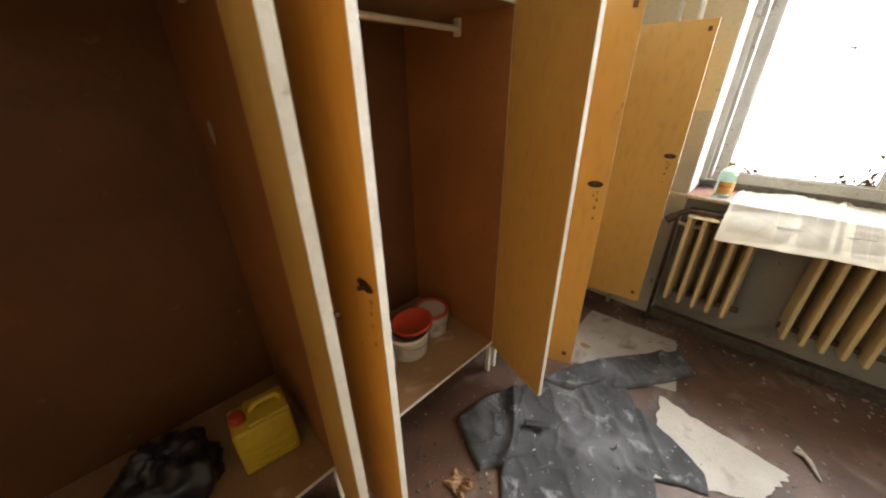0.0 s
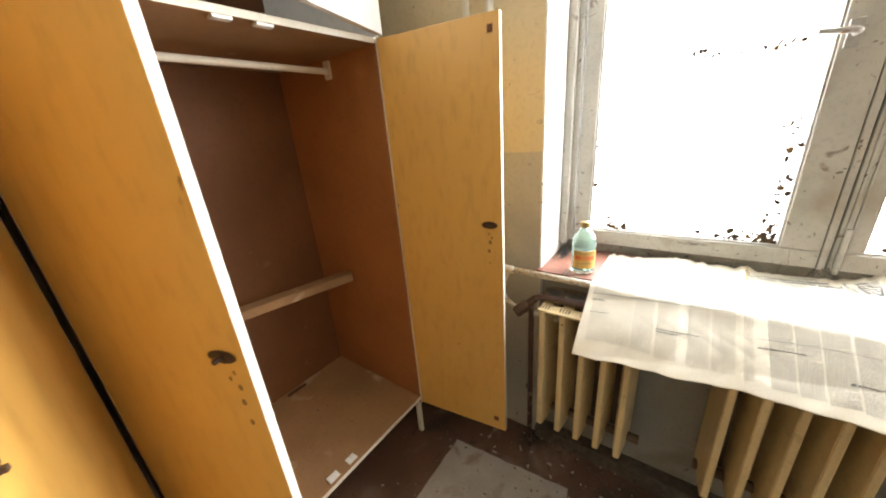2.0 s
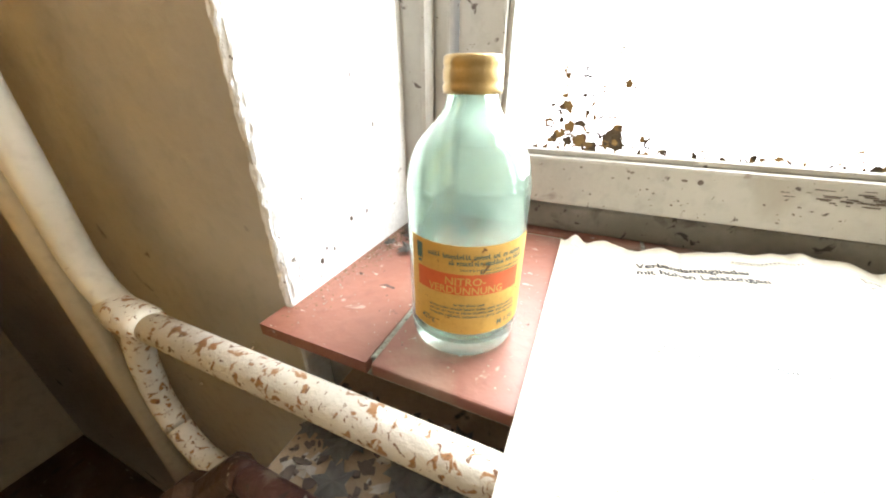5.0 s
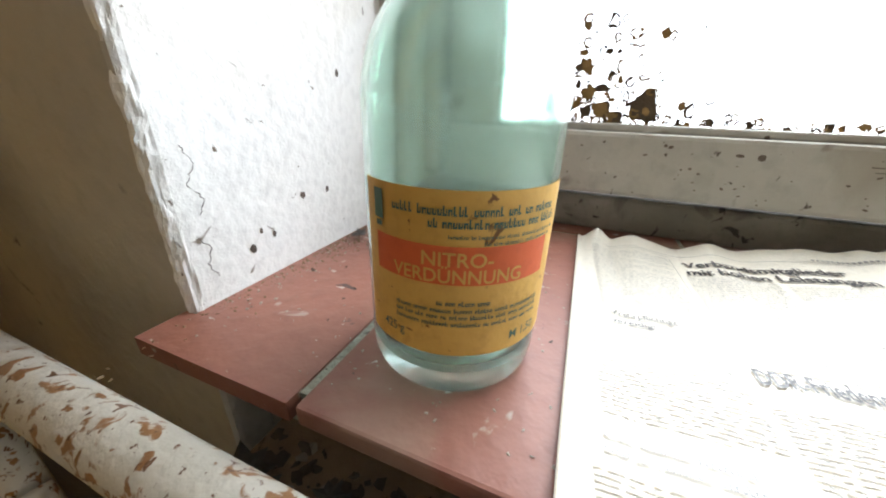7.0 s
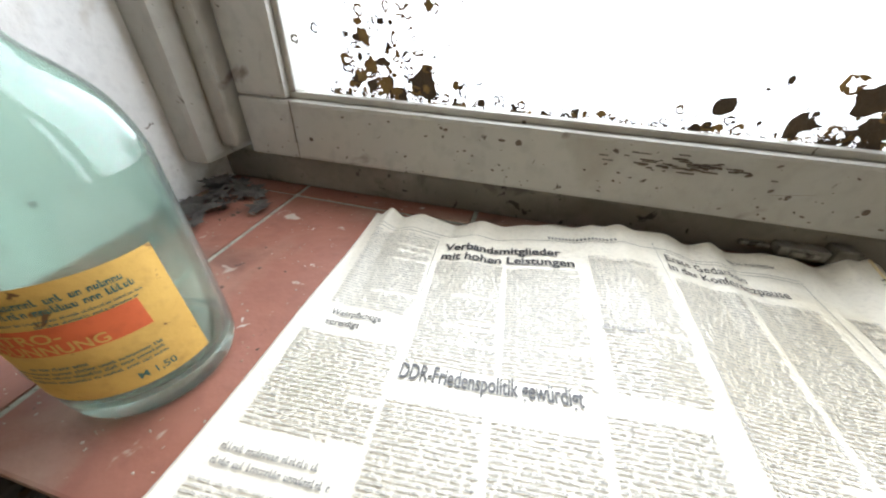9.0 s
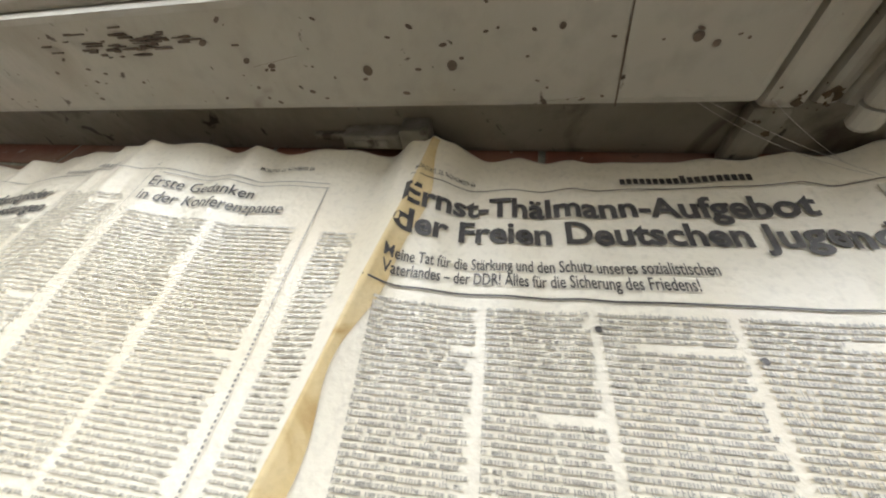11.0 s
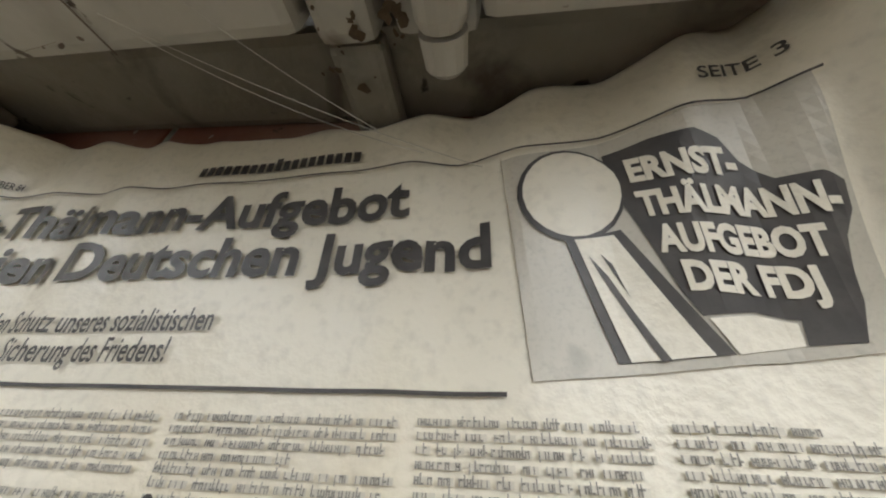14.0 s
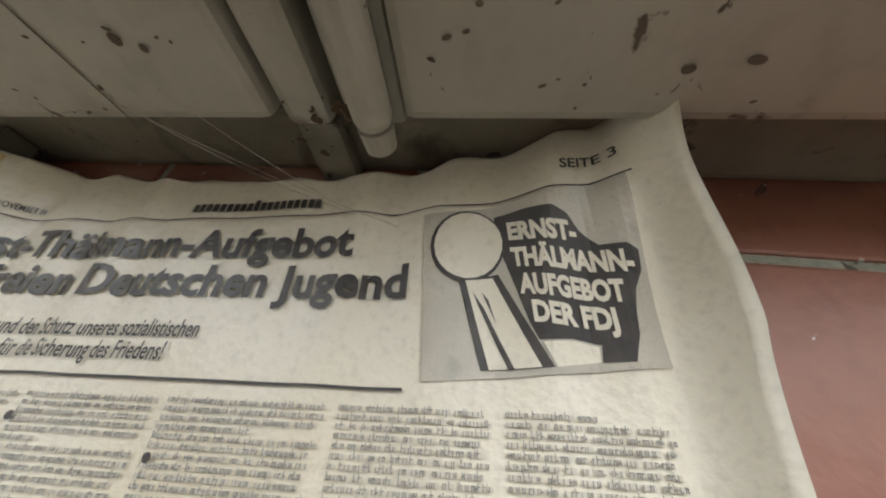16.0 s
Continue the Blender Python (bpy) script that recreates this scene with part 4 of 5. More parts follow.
def smooth(a, b, x):
    t = np.clip((x - a) / (b - a), 0, 1)
    return t * t * (3 - 2 * t)


def back_edge(x):
    return 0.218 + 0.083 * np.minimum(x - PX0, 0.42) + 0.024 * np.maximum(x - PX0 - 0.42, 0) + 0.10 * np.maximum(x - 1.30, 0)


def right_edge(s):
    return 1.4310 + 0.0200 * smooth(0.268, 0.20, s) + 0.006 * smooth(0.17, 0.0, s)


# the fall of the sheet: level over the sill and the pipe, then sloping down past the radiators
FALL = np.linspace(0, 0.40, 801)
LEAN = radians(38) * smooth(0.0, 0.03, FALL) + radians(9) * smooth(0.12, 0.25, FALL)
FALL_Y = np.concatenate([[0], np.cumsum(np.cos(LEAN[:-1]) * np.diff(FALL))])
FALL_Z = np.concatenate([[0], np.cumsum(np.sin(LEAN[:-1]) * np.diff(FALL))])


def paper_at(x, s, lift=0.0):
    """The open sheet: x across, s the way from the window before it bends over the sill's edge."""
    x, s = np.asarray(x, float), np.asarray(s, float)
    v = np.maximum(back_edge(x) - s, 0)
    ph = x * 150 + 2.2 * np.sin(x * 27) + 1.1 * np.sin(x * 61 + 1) + 0.5 * np.sin(v * 40)
    wave = 0.45 * np.arcsin(0.97 * np.sin(ph)) + 0.35 * np.sin(ph) + 0.5 * np.sin(ph * 0.41 + 1.0)
    amp = 0.0030 * (0.75 + 0.5 * np.sin(x * 19)) * (1 - 0.3 * smooth(1.18, 1.27, x)) * np.exp(-v / 0.050) + 0.0007 * np.exp(-v / 0.25)
    z = SILL + 0.0035 + amp * (1.2 + wave)
    z = z + 0.019 * np.exp(-((x - 0.93) / 0.080) ** 2) * (0.45 * smooth(-0.06, 0.06, s) + 0.55 * smooth(0.05, 0.17, s))
    pr = 1.102 + 0.11 * np.maximum(s, -0.1)
    z = z + np.where(x < pr, 0.0175 * np.exp(-((pr - x) / 0.022)), 0.0175 * np.exp(-((x - pr) / 0.011))) * (0.6 + 0.4 * np.exp(-v / 0.13)) * smooth(-0.20, 0.0, s)
    z = z + 0.028 * smooth(1.325, 1.436, x) * np.exp(-(v / 0.058) ** 2)
    z = z + 0.006 * np.exp(-((x - 1.305) / 0.032) ** 2) * np.exp(-(v / 0.035) ** 2) - 0.0016 * smooth(1.30, 1.35, x) * smooth(0.05, 0.09, v)
    curl = np.clip((x - right_edge(s) + 0.014) / 0.014, 0, 1.1)
    z = z + 0.019 * curl ** 1.7 * (0.25 + 0.75 * smooth(0.02, 0.16, s)) * smooth(-0.12, 0.02, s)
    z = z + 0.0009 * np.sin(23 * x + 31 * s) * np.sin(17 * s + 2)
    lip = -0.090
    z = z + 0.0105 * np.exp(-((s + 0.092) / 0.036) ** 2)
    over = np.maximum(lip - s, 0)
    lean = np.interp(over, FALL, LEAN)
    front = (0.006 * np.sin(9 * x + 1) + 0.004 * np.sin(27 * x + 0.6) + 0.0016 * np.sin(70 * x + 40 * over)) * smooth(0.06, 0.22, over)
    front = front + (0.0030 * np.abs(np.sin(13 * x + 14 * over + 2.4 * np.sin(7 * x))) + 0.0010 * np.abs(np.sin(47 * x - 29 * over + 1.7 * np.sin(33 * over))) * (0.5 + 0.5 * np.sin(11 * x + 3))) * smooth(0.03, 0.12, over)
    y = np.maximum(s, lip) - np.interp(over, FALL, FALL_Y) - front
    z = z - np.interp(over, FALL, FALL_Z) + 0.008 * smooth(0.0, 0.06, over) * np.abs(np.sin(8 * x + 1)) * np.abs(np.sin(17 * over + 3 * x))
    return x, y - lift * np.sin(lean), z + lift * np.cos(lean)


def on_paper(x0, s0, turn, lift=0.0011):
    c, d = math.cos(radians(turn)), math.sin(radians(turn))

    def place(a, b):
        x, y, z = paper_at(x0 + a * c - b * d, s0 + a * d + b * c, lift)
        return float(x), float(y), float(z)
    return place


news = thing("newspaper", (1.1, 0.1, SILL), "yellowed open newspaper spread draped over the tiled sill", "newspaper")
NX, NY, PLEN = 380, 170, 0.553


def sheet_fn(u, v):
    x = PX0 + u * (PX1 - PX0)
    w = (v ** 1.15) * PLEN
    x = PX0 + u * (float(right_edge(float(back_edge(x)) - w)) - PX0)
    w = (v ** 1.15) * PLEN * (1.0 + 0.008 * math.sin(5 * u + 1) + 0.055 * u)
    ragged = 0.0012 * math.sin(140 * u) * math.sin(37 * u)
    px, py, pz = paper_at(x, float(back_edge(x)) - w + (ragged if v == 0 else 0))
    return float(px), float(py), float(pz)


part_me("sheet", grid_mesh("sheet", NX, NY, sheet_fn, 0.0012), M_PAPER, news, "yellowed newsprint with a raised centre fold", True)


def stain_fn(u, v):
    s = -0.10 + v * (float(back_edge(1.11)) - 0.001 + 0.10)
    p = 1.102 + 0.11 * max(s, -0.1)
    w = 0.0085 + 0.0025 * math.sin(41 * s) + 0.0015 * math.sin(97 * s)
    x, y, z = paper_at(p - 0.0015 + u * w, s, 0.0007)
    return float(x), float(y), float(z)


part_me("fold_stain", grid_mesh("fold_stain", 6, 120, stain_fn), M_STAIN, news, "brown stain along the raised fold", True)
TR, TL = 4.8, 3.6
lettering("headline", "Ernst-Thälmann-Aufgebot", 0.2010, 0.0192, on_paper(1.1226, 0.2012, TR), M_INK, news, 0.030)
lettering("headline", "der Freien Deutschen Jugend", 0.2270, 0.0192, on_paper(1.1220, 0.1834, TR), M_INK, news, 0.030)
lettering("subheading", "Meine Tat für die Stärkung und den Schutz unseres sozialistischen", 0.1510, 0.0094, on_paper(1.1228, 0.1658, TR + 0.4), M_INK, news, 0.012)
lettering("subheading", "Vaterlandes – der DDR! Alles für die Sicherung des Friedens!", 0.1408, 0.0094, on_paper(1.1235, 0.1575, TR + 0.4), M_INK, news, 0.012)
lettering("date_line", "MONTAG, 26. NOVEMBER 84", 0.034, 0.0045, on_paper(1.124, 0.2250, TR), M_INK, news, 0.006)
lettering("date_line", "MONTAG, 26. NOVEMBER 84", 0.038, 0.0045, on_paper(1.016, 0.2250, TL), M_INK, news, 0.006)
lettering("page_number", "SEITE 3", 0.0185, 0.0052, on_paper(1.4005, 0.2515, TR + 2), M_INK, news, 0.016)
lettering("headline", "Verbandsmitglieder", 0.098, 0.0132, on_paper(0.7777, 0.1785, TL), M_INK, news, 0.028)
lettering("headline", "mit hohen Leistungen", 0.108, 0.0132, on_paper(0.7777, 0.1650, TL), M_INK, news, 0.028)
lettering("headline", "DDR-Friedenspolitik gewürdigt", 0.1040, 0.0148, on_paper(0.7818, 0.0508, TL), M_INK, news, 0.020)
lettering("headline", "Wehrpflichtige", 0.036, 0.0075, on_paper(0.720, 0.0835, TL), M_INK, news, 0.012)
lettering("headline", "vereidigt", 0.024, 0.0075, on_paper(0.720, 0.0750, TL), M_INK, news, 0.012)
lettering("headline", "Erste Gedanken", 0.066, 0.0115, on_paper(0.957, 0.1965, TL), M_INK, news, 0.006)
lettering("headline", "in der Konferenzpause", 0.092, 0.0115, on_paper(0.957, 0.1850, TL), M_INK, news, 0.006)

rn = random.Random(84)
# running heads and rules
rules_r = [(1.1178, 0.1512, 0.2360, 0.0010), (1.122, 0.2210, 0.302, 0.0006)]
for x, y, w, h in rules_r:
    bars("rule", [(0, 0, w, h)], on_paper(x, y, TR), M_INK, news)
for x, y, w, h in ((0.709, 0.1955, 0.36, 0.0006), (0.957, 0.2075, 0.112, 0.0005), (0.709, 0.1915, 0.06, 0.0005)):
    bars("rule", [(0, 0, w, h)], on_paper(x, y, TL), M_GREYINK, news)
mast = [(k * 0.0034, 0, 0.0025, 0.0044 if k != 9 else 0.0060) for k in range(19)]
tagged(bars("masthead", mast, on_paper(1.2380, 0.2350, TR), M_INK, news), kind="stuff")
tagged(bars("masthead", [(k * 0.0030, 0, 0.0019, 0.0032) for k in range(19)], on_paper(0.865, 0.2080, TL), M_GREYINK, news), kind="stuff")


def print_line(rng, width, h, weight=1.0):
    """A line of small print: a pale bar for every word, and darker strokes on it."""
    words, marks, cx = [], [], 0.0
    while cx < width - 0.002:
        n = rng.choice((2, 3, 3, 3, 4, 5, 6, 7, 8, 9, 11))
        pitch = rng.uniform(0.00100, 0.00112)
        wl = min(n * pitch, width - cx)
        k = 0.0
        while k < wl:
            step = min(0.003, wl - k)
            words.append((cx + k, 0, step, h))
            k += step
        k = 0.0
        while k < wl - pitch * 0.5:
            kind = rng.random()
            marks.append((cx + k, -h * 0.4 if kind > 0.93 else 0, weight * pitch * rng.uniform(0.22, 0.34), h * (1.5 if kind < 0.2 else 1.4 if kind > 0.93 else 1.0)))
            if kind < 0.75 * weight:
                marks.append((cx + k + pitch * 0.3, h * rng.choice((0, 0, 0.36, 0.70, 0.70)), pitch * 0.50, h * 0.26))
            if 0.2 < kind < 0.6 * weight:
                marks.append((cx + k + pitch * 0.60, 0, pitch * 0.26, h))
            k += pitch * rng.choice((0.6, 1.0, 1.0, 1.1, 1.45))
        cx += wl + rng.uniform(0.0010, 0.0016)
    return words, marks


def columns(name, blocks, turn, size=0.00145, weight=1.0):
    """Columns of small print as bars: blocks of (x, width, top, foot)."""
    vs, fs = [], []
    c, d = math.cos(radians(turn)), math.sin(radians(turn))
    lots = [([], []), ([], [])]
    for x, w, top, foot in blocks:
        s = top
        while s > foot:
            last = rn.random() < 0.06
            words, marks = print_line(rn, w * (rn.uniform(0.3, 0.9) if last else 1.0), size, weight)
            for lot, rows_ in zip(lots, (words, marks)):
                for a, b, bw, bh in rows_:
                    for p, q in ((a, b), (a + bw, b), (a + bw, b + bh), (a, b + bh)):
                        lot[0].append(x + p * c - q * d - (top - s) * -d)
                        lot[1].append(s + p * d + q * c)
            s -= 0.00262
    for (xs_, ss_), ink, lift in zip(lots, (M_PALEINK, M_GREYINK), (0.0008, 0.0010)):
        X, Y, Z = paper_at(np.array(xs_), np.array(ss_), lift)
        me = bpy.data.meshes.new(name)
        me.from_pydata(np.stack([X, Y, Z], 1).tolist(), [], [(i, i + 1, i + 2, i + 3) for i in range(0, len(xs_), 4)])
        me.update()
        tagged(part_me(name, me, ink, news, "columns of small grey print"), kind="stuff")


FOOT = -0.285
right = [(x, w, 0.1440 + 0.092 * (x - 1.124), FOOT) for x, w in ((1.124, 0.046), (1.174, 0.043), (1.221, 0.050), (1.275, 0.055), (1.334, 0.048), (1.386, 0.047))]
left = [(0.709, 0.058, 0.186, 0.094), (0.709, 0.066, 0.066, 0.004), (0.709, 0.066, -0.022, FOOT), (0.776, 0.054, 0.160, 0.062), (0.834, 0.054, 0.162, 0.064), (0.896, 0.052, 0.186, 0.070),
        (0.780, 0.054, 0.036, -0.10), (0.838, 0.054, 0.038, -0.10), (0.896, 0.052, 0.055, -0.022), (0.896, 0.052, -0.046, FOOT), (0.780, 0.054, -0.115, FOOT), (0.838, 0.054, -0.115, FOOT),
        (0.958, 0.050, 0.175, FOOT), (1.013, 0.050, 0.178, FOOT), (1.080, 0.020, 0.180, FOOT)]
for x, y, w in ((0.713, -0.008, 0.052), (0.713, -0.0145, 0.060), (0.898, -0.034, 0.040), (0.898, -0.041, 0.046), (0.899, 0.112, 0.03)):
    tagged(bars("small_heading", scribble(rn, 0, 0, w, 0.0024, 0.0019), on_paper(x, y, TL), M_GREYINK, news, "bold unreadable small heading"), kind="stuff")
for x, y, w, h in ((0.905, -0.205, 0.105, 0.0032), (0.905, -0.2125, 0.062, 0.0032), (0.716, -0.196, 0.060, 0.0028), (0.716, -0.150, 0.036, 0.0040), (1.130, -0.190, 0.090, 0.0034), (1.290, -0.225, 0.110, 0.0034)):
    tagged(bars("small_heading", scribble(rn, 0, 0, w, h, 0.0024), on_paper(x, y, TL, 0.0016), M_INK, news, "bold unreadable small heading"), kind="stuff")
for x, y, w in ((0.712, -0.128, 0.36), (0.712, -0.1305, 0.36), (1.126, -0.165, 0.29)):
    bars("rule", [(0, 0, w, 0.0007)], on_paper(x, y, TL, 0.0016), M_INK, news)
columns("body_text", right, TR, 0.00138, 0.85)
# left page: smaller, thinner strokes stand in for glare washing out the print
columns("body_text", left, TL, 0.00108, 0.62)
bars("column_rule", [(0, -0.30, 0.0004, 0.31)], on_paper(0.951, 0.2075, TL), M_GREYINK, news)
bars("column_rule", [(0, -0.09, 0.0004, 0.09)], on_paper(0.769, 0.1900, TL), M_GREYINK, news)
bars("column_rule", [(0, -0.0022 * k, 0.0012, 0.0012) for k in range(140)], on_paper(1.068, 0.2140, TL), M_GREYINK, news)
for x, s in ((1.2205, 0.1465), (1.2779, 0.1423)):
    place = on_paper(x, s, TR, 0.0012)
    me = bpy.data.meshes.new("bullet")
    me.from_pydata([place(0.0015 * math.cos(a), 0.0015 * math.sin(a)) for a in (k * math.pi / 5 for k in range(10))], [], [tuple(range(10))])
    part_me("bullet", me, M_INK, news)


def patch(name, outline, place, material, parent, label=""):
    """A flat printed shape with its outline, cut into strips so that it follows the paper."""
    bm = bmesh.new()
    bm.faces.new([bm.verts.new((x, y, 0)) for x, y in outline])
    lo, hi = min(p[0] for p in outline), max(p[0] for p in outline)
    k = lo + 0.003
    while k < hi:
        bmesh.ops.bisect_plane(bm, geom=bm.verts[:] + bm.edges[:] + bm.faces[:], plane_co=(k, 0, 0), plane_no=(1, 0, 0))
        k += 0.003
    lo, hi = min(p[1] for p in outline), max(p[1] for p in outline)
    k = lo + 0.003
    while k < hi:
        bmesh.ops.bisect_plane(bm, geom=bm.verts[:] + bm.edges[:] + bm.faces[:], plane_co=(0, k, 0), plane_no=(0, 1, 0))
        k += 0.004
    bmesh.ops.triangulate(bm, faces=bm.faces)
    for v in bm.verts:
        v.co = Vector(place(v.co.x, v.co.y))
    return part(name, bm, material, parent, label)


# printed emblem: a dark flag with pale letters beside a plain pale shape on a grey field
FW, FH = 0.079, 0.066
CORNERS = [Vector(c) for c in ((1.3586, 0.1746), (1.4359, 0.1883), (1.4211, 0.2467), (1.3495, 0.2373))]


def pw(lift):
    """Maps the picture's own right and up to the sheet."""
    def place(a, b):
        u, v = a / FW, b / FH
        q = CORNERS[0].lerp(CORNERS[1], u).lerp(CORNERS[3].lerp(CORNERS[2], u), v)
        x, y, z = paper_at(q.x, q.y, lift)
        return float(x), float(y), float(z)
    return place


emblem = patch("picture_field", [(0, 0), (FW, 0), (FW, FH), (0, FH)], pw(0.0008), M_HALF, news, "grey halftone picture field")
flag = [(0.0302, 0.0610), (0.0421, 0.0612), (0.0521, 0.0595), (0.0570, 0.0557), (0.0603, 0.0488), (0.0658, 0.0424), (0.0737, 0.0410), (0.0772, 0.0382), (0.0768, 0.0315), (0.0735, 0.0255), (0.0720, 0.0180),
        (0.0712, 0.0107), (0.0680, 0.0022), (0.0585, 0.0029), (0.0595, 0.0085), (0.0508, 0.0112), (0.0399, 0.0114), (0.0376, 0.0179), (0.0351, 0.0286), (0.0323, 0.0403), (0.0300, 0.0490)]
patch("printed_flag", flag, pw(0.0011), M_INK, emblem, "dark printed flag")


def blob(cx, cy, rx, ry, n=22):
    return [(cx + rx * math.cos(2 * math.pi * k / n), cy + ry * math.sin(2 * math.pi * k / n)) for k in range(n)]


patch("printed_shape", blob(0.0180, 0.0498, 0.0150, 0.0156), pw(0.0013), M_INK, emblem)
patch("printed_shape", blob(0.0184, 0.0501, 0.0138, 0.0143), pw(0.0015), M_PAPER, emblem, "plain pale rounded shape")
patch("printed_shape", [(0.0195, 0.0025), (0.0432, 0.0022), (0.0290, 0.0365), (0.0140, 0.0355)], pw(0.0012), M_INK, emblem)
patch("printed_shape", [(0.0222, 0.0026), (0.0392, 0.0024), (0.0268, 0.0352), (0.0165, 0.0350)], pw(0.0015), M_PAPER, emblem, "plain pale upright bar")
for a in ([(0.0285, 0.0022), (0.0205, 0.0250), (0.0190, 0.0300), (0.0225, 0.0240), (0.0262, 0.0140), (0.0306, 0.0021)], [(0.0262, 0.0180), (0.0222, 0.0300), (0.0244, 0.0270)]):
    patch("printed_line", a, pw(0.0017), M_INK, emblem)
patch("printed_shape", [(0.0440, 0.0022), (0.0580, 0.0030), (0.0586, 0.0080), (0.0508, 0.0105), (0.0410, 0.0106)], pw(0.0012), M_PAPER, emblem)
for txt, wdt, dx, dy in (("ERNST-", 0.0243, 0.0346, 0.0497), ("THÄLMANN-", 0.0400, 0.0345, 0.0390), ("AUFGEBOT", 0.0338, 0.0360, 0.0284), ("DER FDJ", 0.0265, 0.0392, 0.0180)):
    lettering("flag_lettering", txt, wdt, 0.0100, (lambda q, ox, oy: (lambda a, b: q(ox + a, oy + b - 0.20 * a)))(pw(0.0016), dx, dy), M_PAPER, emblem, 0.048)

# ---------- debris on the sill and the ledge ----------


def litter(name, n, where, sizes, material, rng, label, category="debris", thin=0.3, where_z=SILL):
    bm = bmesh.new()
    for _ in range(n):
        x, y = where()
        r = rng.uniform(*sizes)
        m = Matrix.Translation((x, y, where_z + r * thin * 0.6)) @ Euler((rng.uniform(-0.5, 0.5), rng.uniform(-0.5, 0.5), rng.uniform(0, 6.28))).to_matrix().to_4x4() @ Matrix.Diagonal((r * rng.uniform(0.6, 1.6), r * rng.uniform(0.4, 1), r * thin, 1))
        g = bmesh.ops.create_icosphere(bm, subdivisions=1, radius=1.0, matrix=m)
        for v in g["verts"]:
            v.co += Vector((rng.uniform(-1, 1), rng.uniform(-1, 1), 0)) * r * 0.35
    return tagged(part(name, bm, material), label, category, kind="stuff")


def leaf(at, size, turn, tilt, name="dead_leaf"):
    """A curled lobed leaf with a stalk."""
    out = [(0, -0.5), (0.12, -0.30), (0.42, -0.34), (0.28, -0.08), (0.52, 0.16), (0.22, 0.18), (0.16, 0.5), (0, 0.36), (-0.16, 0.5), (-0.22, 0.18), (-0.5, 0.1), (-0.28, -0.08), (-0.4, -0.36), (-0.12, -0.30)]
    bm = bmesh.new()
    c = bm.verts.new((0, 0, 0.10))
    ring = [bm.verts.new((x, y, 0.5 * (x * x) - 0.12 * y * y + 0.02)) for x, y in out]
    for k in range(len(ring)):
        bm.faces.new((c, ring[k], ring[(k + 1) % len(ring)]))
    bmesh.ops.solidify(bm, geom=bm.faces[:], thickness=0.02)
    m = Matrix.Translation(at) @ Euler((tilt, tilt * 0.6, turn)).to_matrix().to_4x4() @ Matrix.Scale(size, 4)
    bmesh.ops.transform(bm, matrix=m, verts=bm.verts)
    return tagged(part(name, bm, M_LEAF), "curled grey dead leaf among the dust", "leaf", "dead leaves")


rd = random.Random(3)
litter("sill_crumbs", 150, lambda: (0.495 + abs(rd.gauss(0, 0.016)), rd.uniform(0.0, 0.235)), (0.0004, 0.0015), M_CHIP, rd, "pale plaster crumbs along the reveal")
litter("sill_dirt", 320, lambda: (0.500 + abs(rd.gauss(0, 0.024)), 0.232 - abs(rd.gauss(0, 0.030))), (0.0006, 0.0032), M_DIRT, rd, "dark dirt heaped in the sill's corner")
litter("sill_specks", 26, lambda: (rd.uniform(0.50, 0.72), rd.uniform(-0.035, 0.22)), (0.0005, 0.0018), M_DIRT, rd, "dark specks on the tiles")
litter("sill_specks", 60, lambda: (rd.uniform(1.52, 2.0), rd.uniform(-0.03, 0.25)), (0.0005, 0.0022), M_CHIP, rd, "pale specks on the tiles")
litter("sill_dirt", 40, lambda: (rd.gauss(1.56, 0.014), rd.gauss(0.247, 0.004)), (0.001, 0.003), M_DIRT, rd, "dark crumbs below the window frame")
litter("sill_grit", 1100, lambda: (0.4915 + abs(rd.gauss(0, 0.012)), 0.235 - abs(rd.gauss(0, 0.10))), (0.0003, 0.0013), M_GRIT, rd, "brown grit along the foot of the reveal")
litter("sill_grit", 260, lambda: (rd.uniform(0.49, 0.72), rd.uniform(-0.03, 0.22)), (0.0003, 0.0010), M_CHIP, rd, "pale dust grains on the tiles")
for k in range(34):
    fx, fy = abs(rd.gauss(0, 0.028)), abs(rd.gauss(0, 0.036))
    leaf((0.506 + fx, 0.228 - fy, SILL + 0.005 + 0.016 * max(0, 1 - (fx + fy) / 0.07) * rd.random()), rd.uniform(0.014, 0.028), rd.uniform(0, 6), rd.uniform(-0.3, 0.3))
litter("ledge_dirt", 260, lambda: (rd.uniform(0.53, 0.78), rd.uniform(-0.098, -0.01)), (0.001, 0.006), M_DIRT, rd, "dark dirt on the dusty board", where_z=0.795)
litter("ledge_chips", 70, lambda: (rd.uniform(0.53, 0.78), rd.uniform(-0.098, -0.01)), (0.002, 0.008), M_CHIP, rd, "pale paint chips on the dusty board", thin=0.12, where_z=0.795)
for k in range(26):
    leaf((0.53 + rd.random() * 0.17, -0.090 + rd.random() * 0.065, 0.801 + 0.010 * rd.random()), rd.uniform(0.020, 0.042), rd.uniform(0, 6), rd.uniform(-0.3, 0.3))

# cobweb strands between the frame and the hinge
web = bmesh.new()
for a, b, sag in (((1.25, YS - 0.001, 0.938), (1.345, YS - 0.02, 0.905), 0.003), ((1.255, YS - 0.001, 0.933), (1.33, YS - 0.018, 0.908), 0.004), ((1.27, YS - 0.001, 0.945), (1.318, YS - 0.014, 0.912), 0.002)):
    A, B = Vector(a), Vector(b)
    tube(web, [A.lerp(B, k / 8) - Vector((0, 0, sag * 4 * (k / 8) * (1 - k / 8))) for k in range(9)], 0.00011, 5)
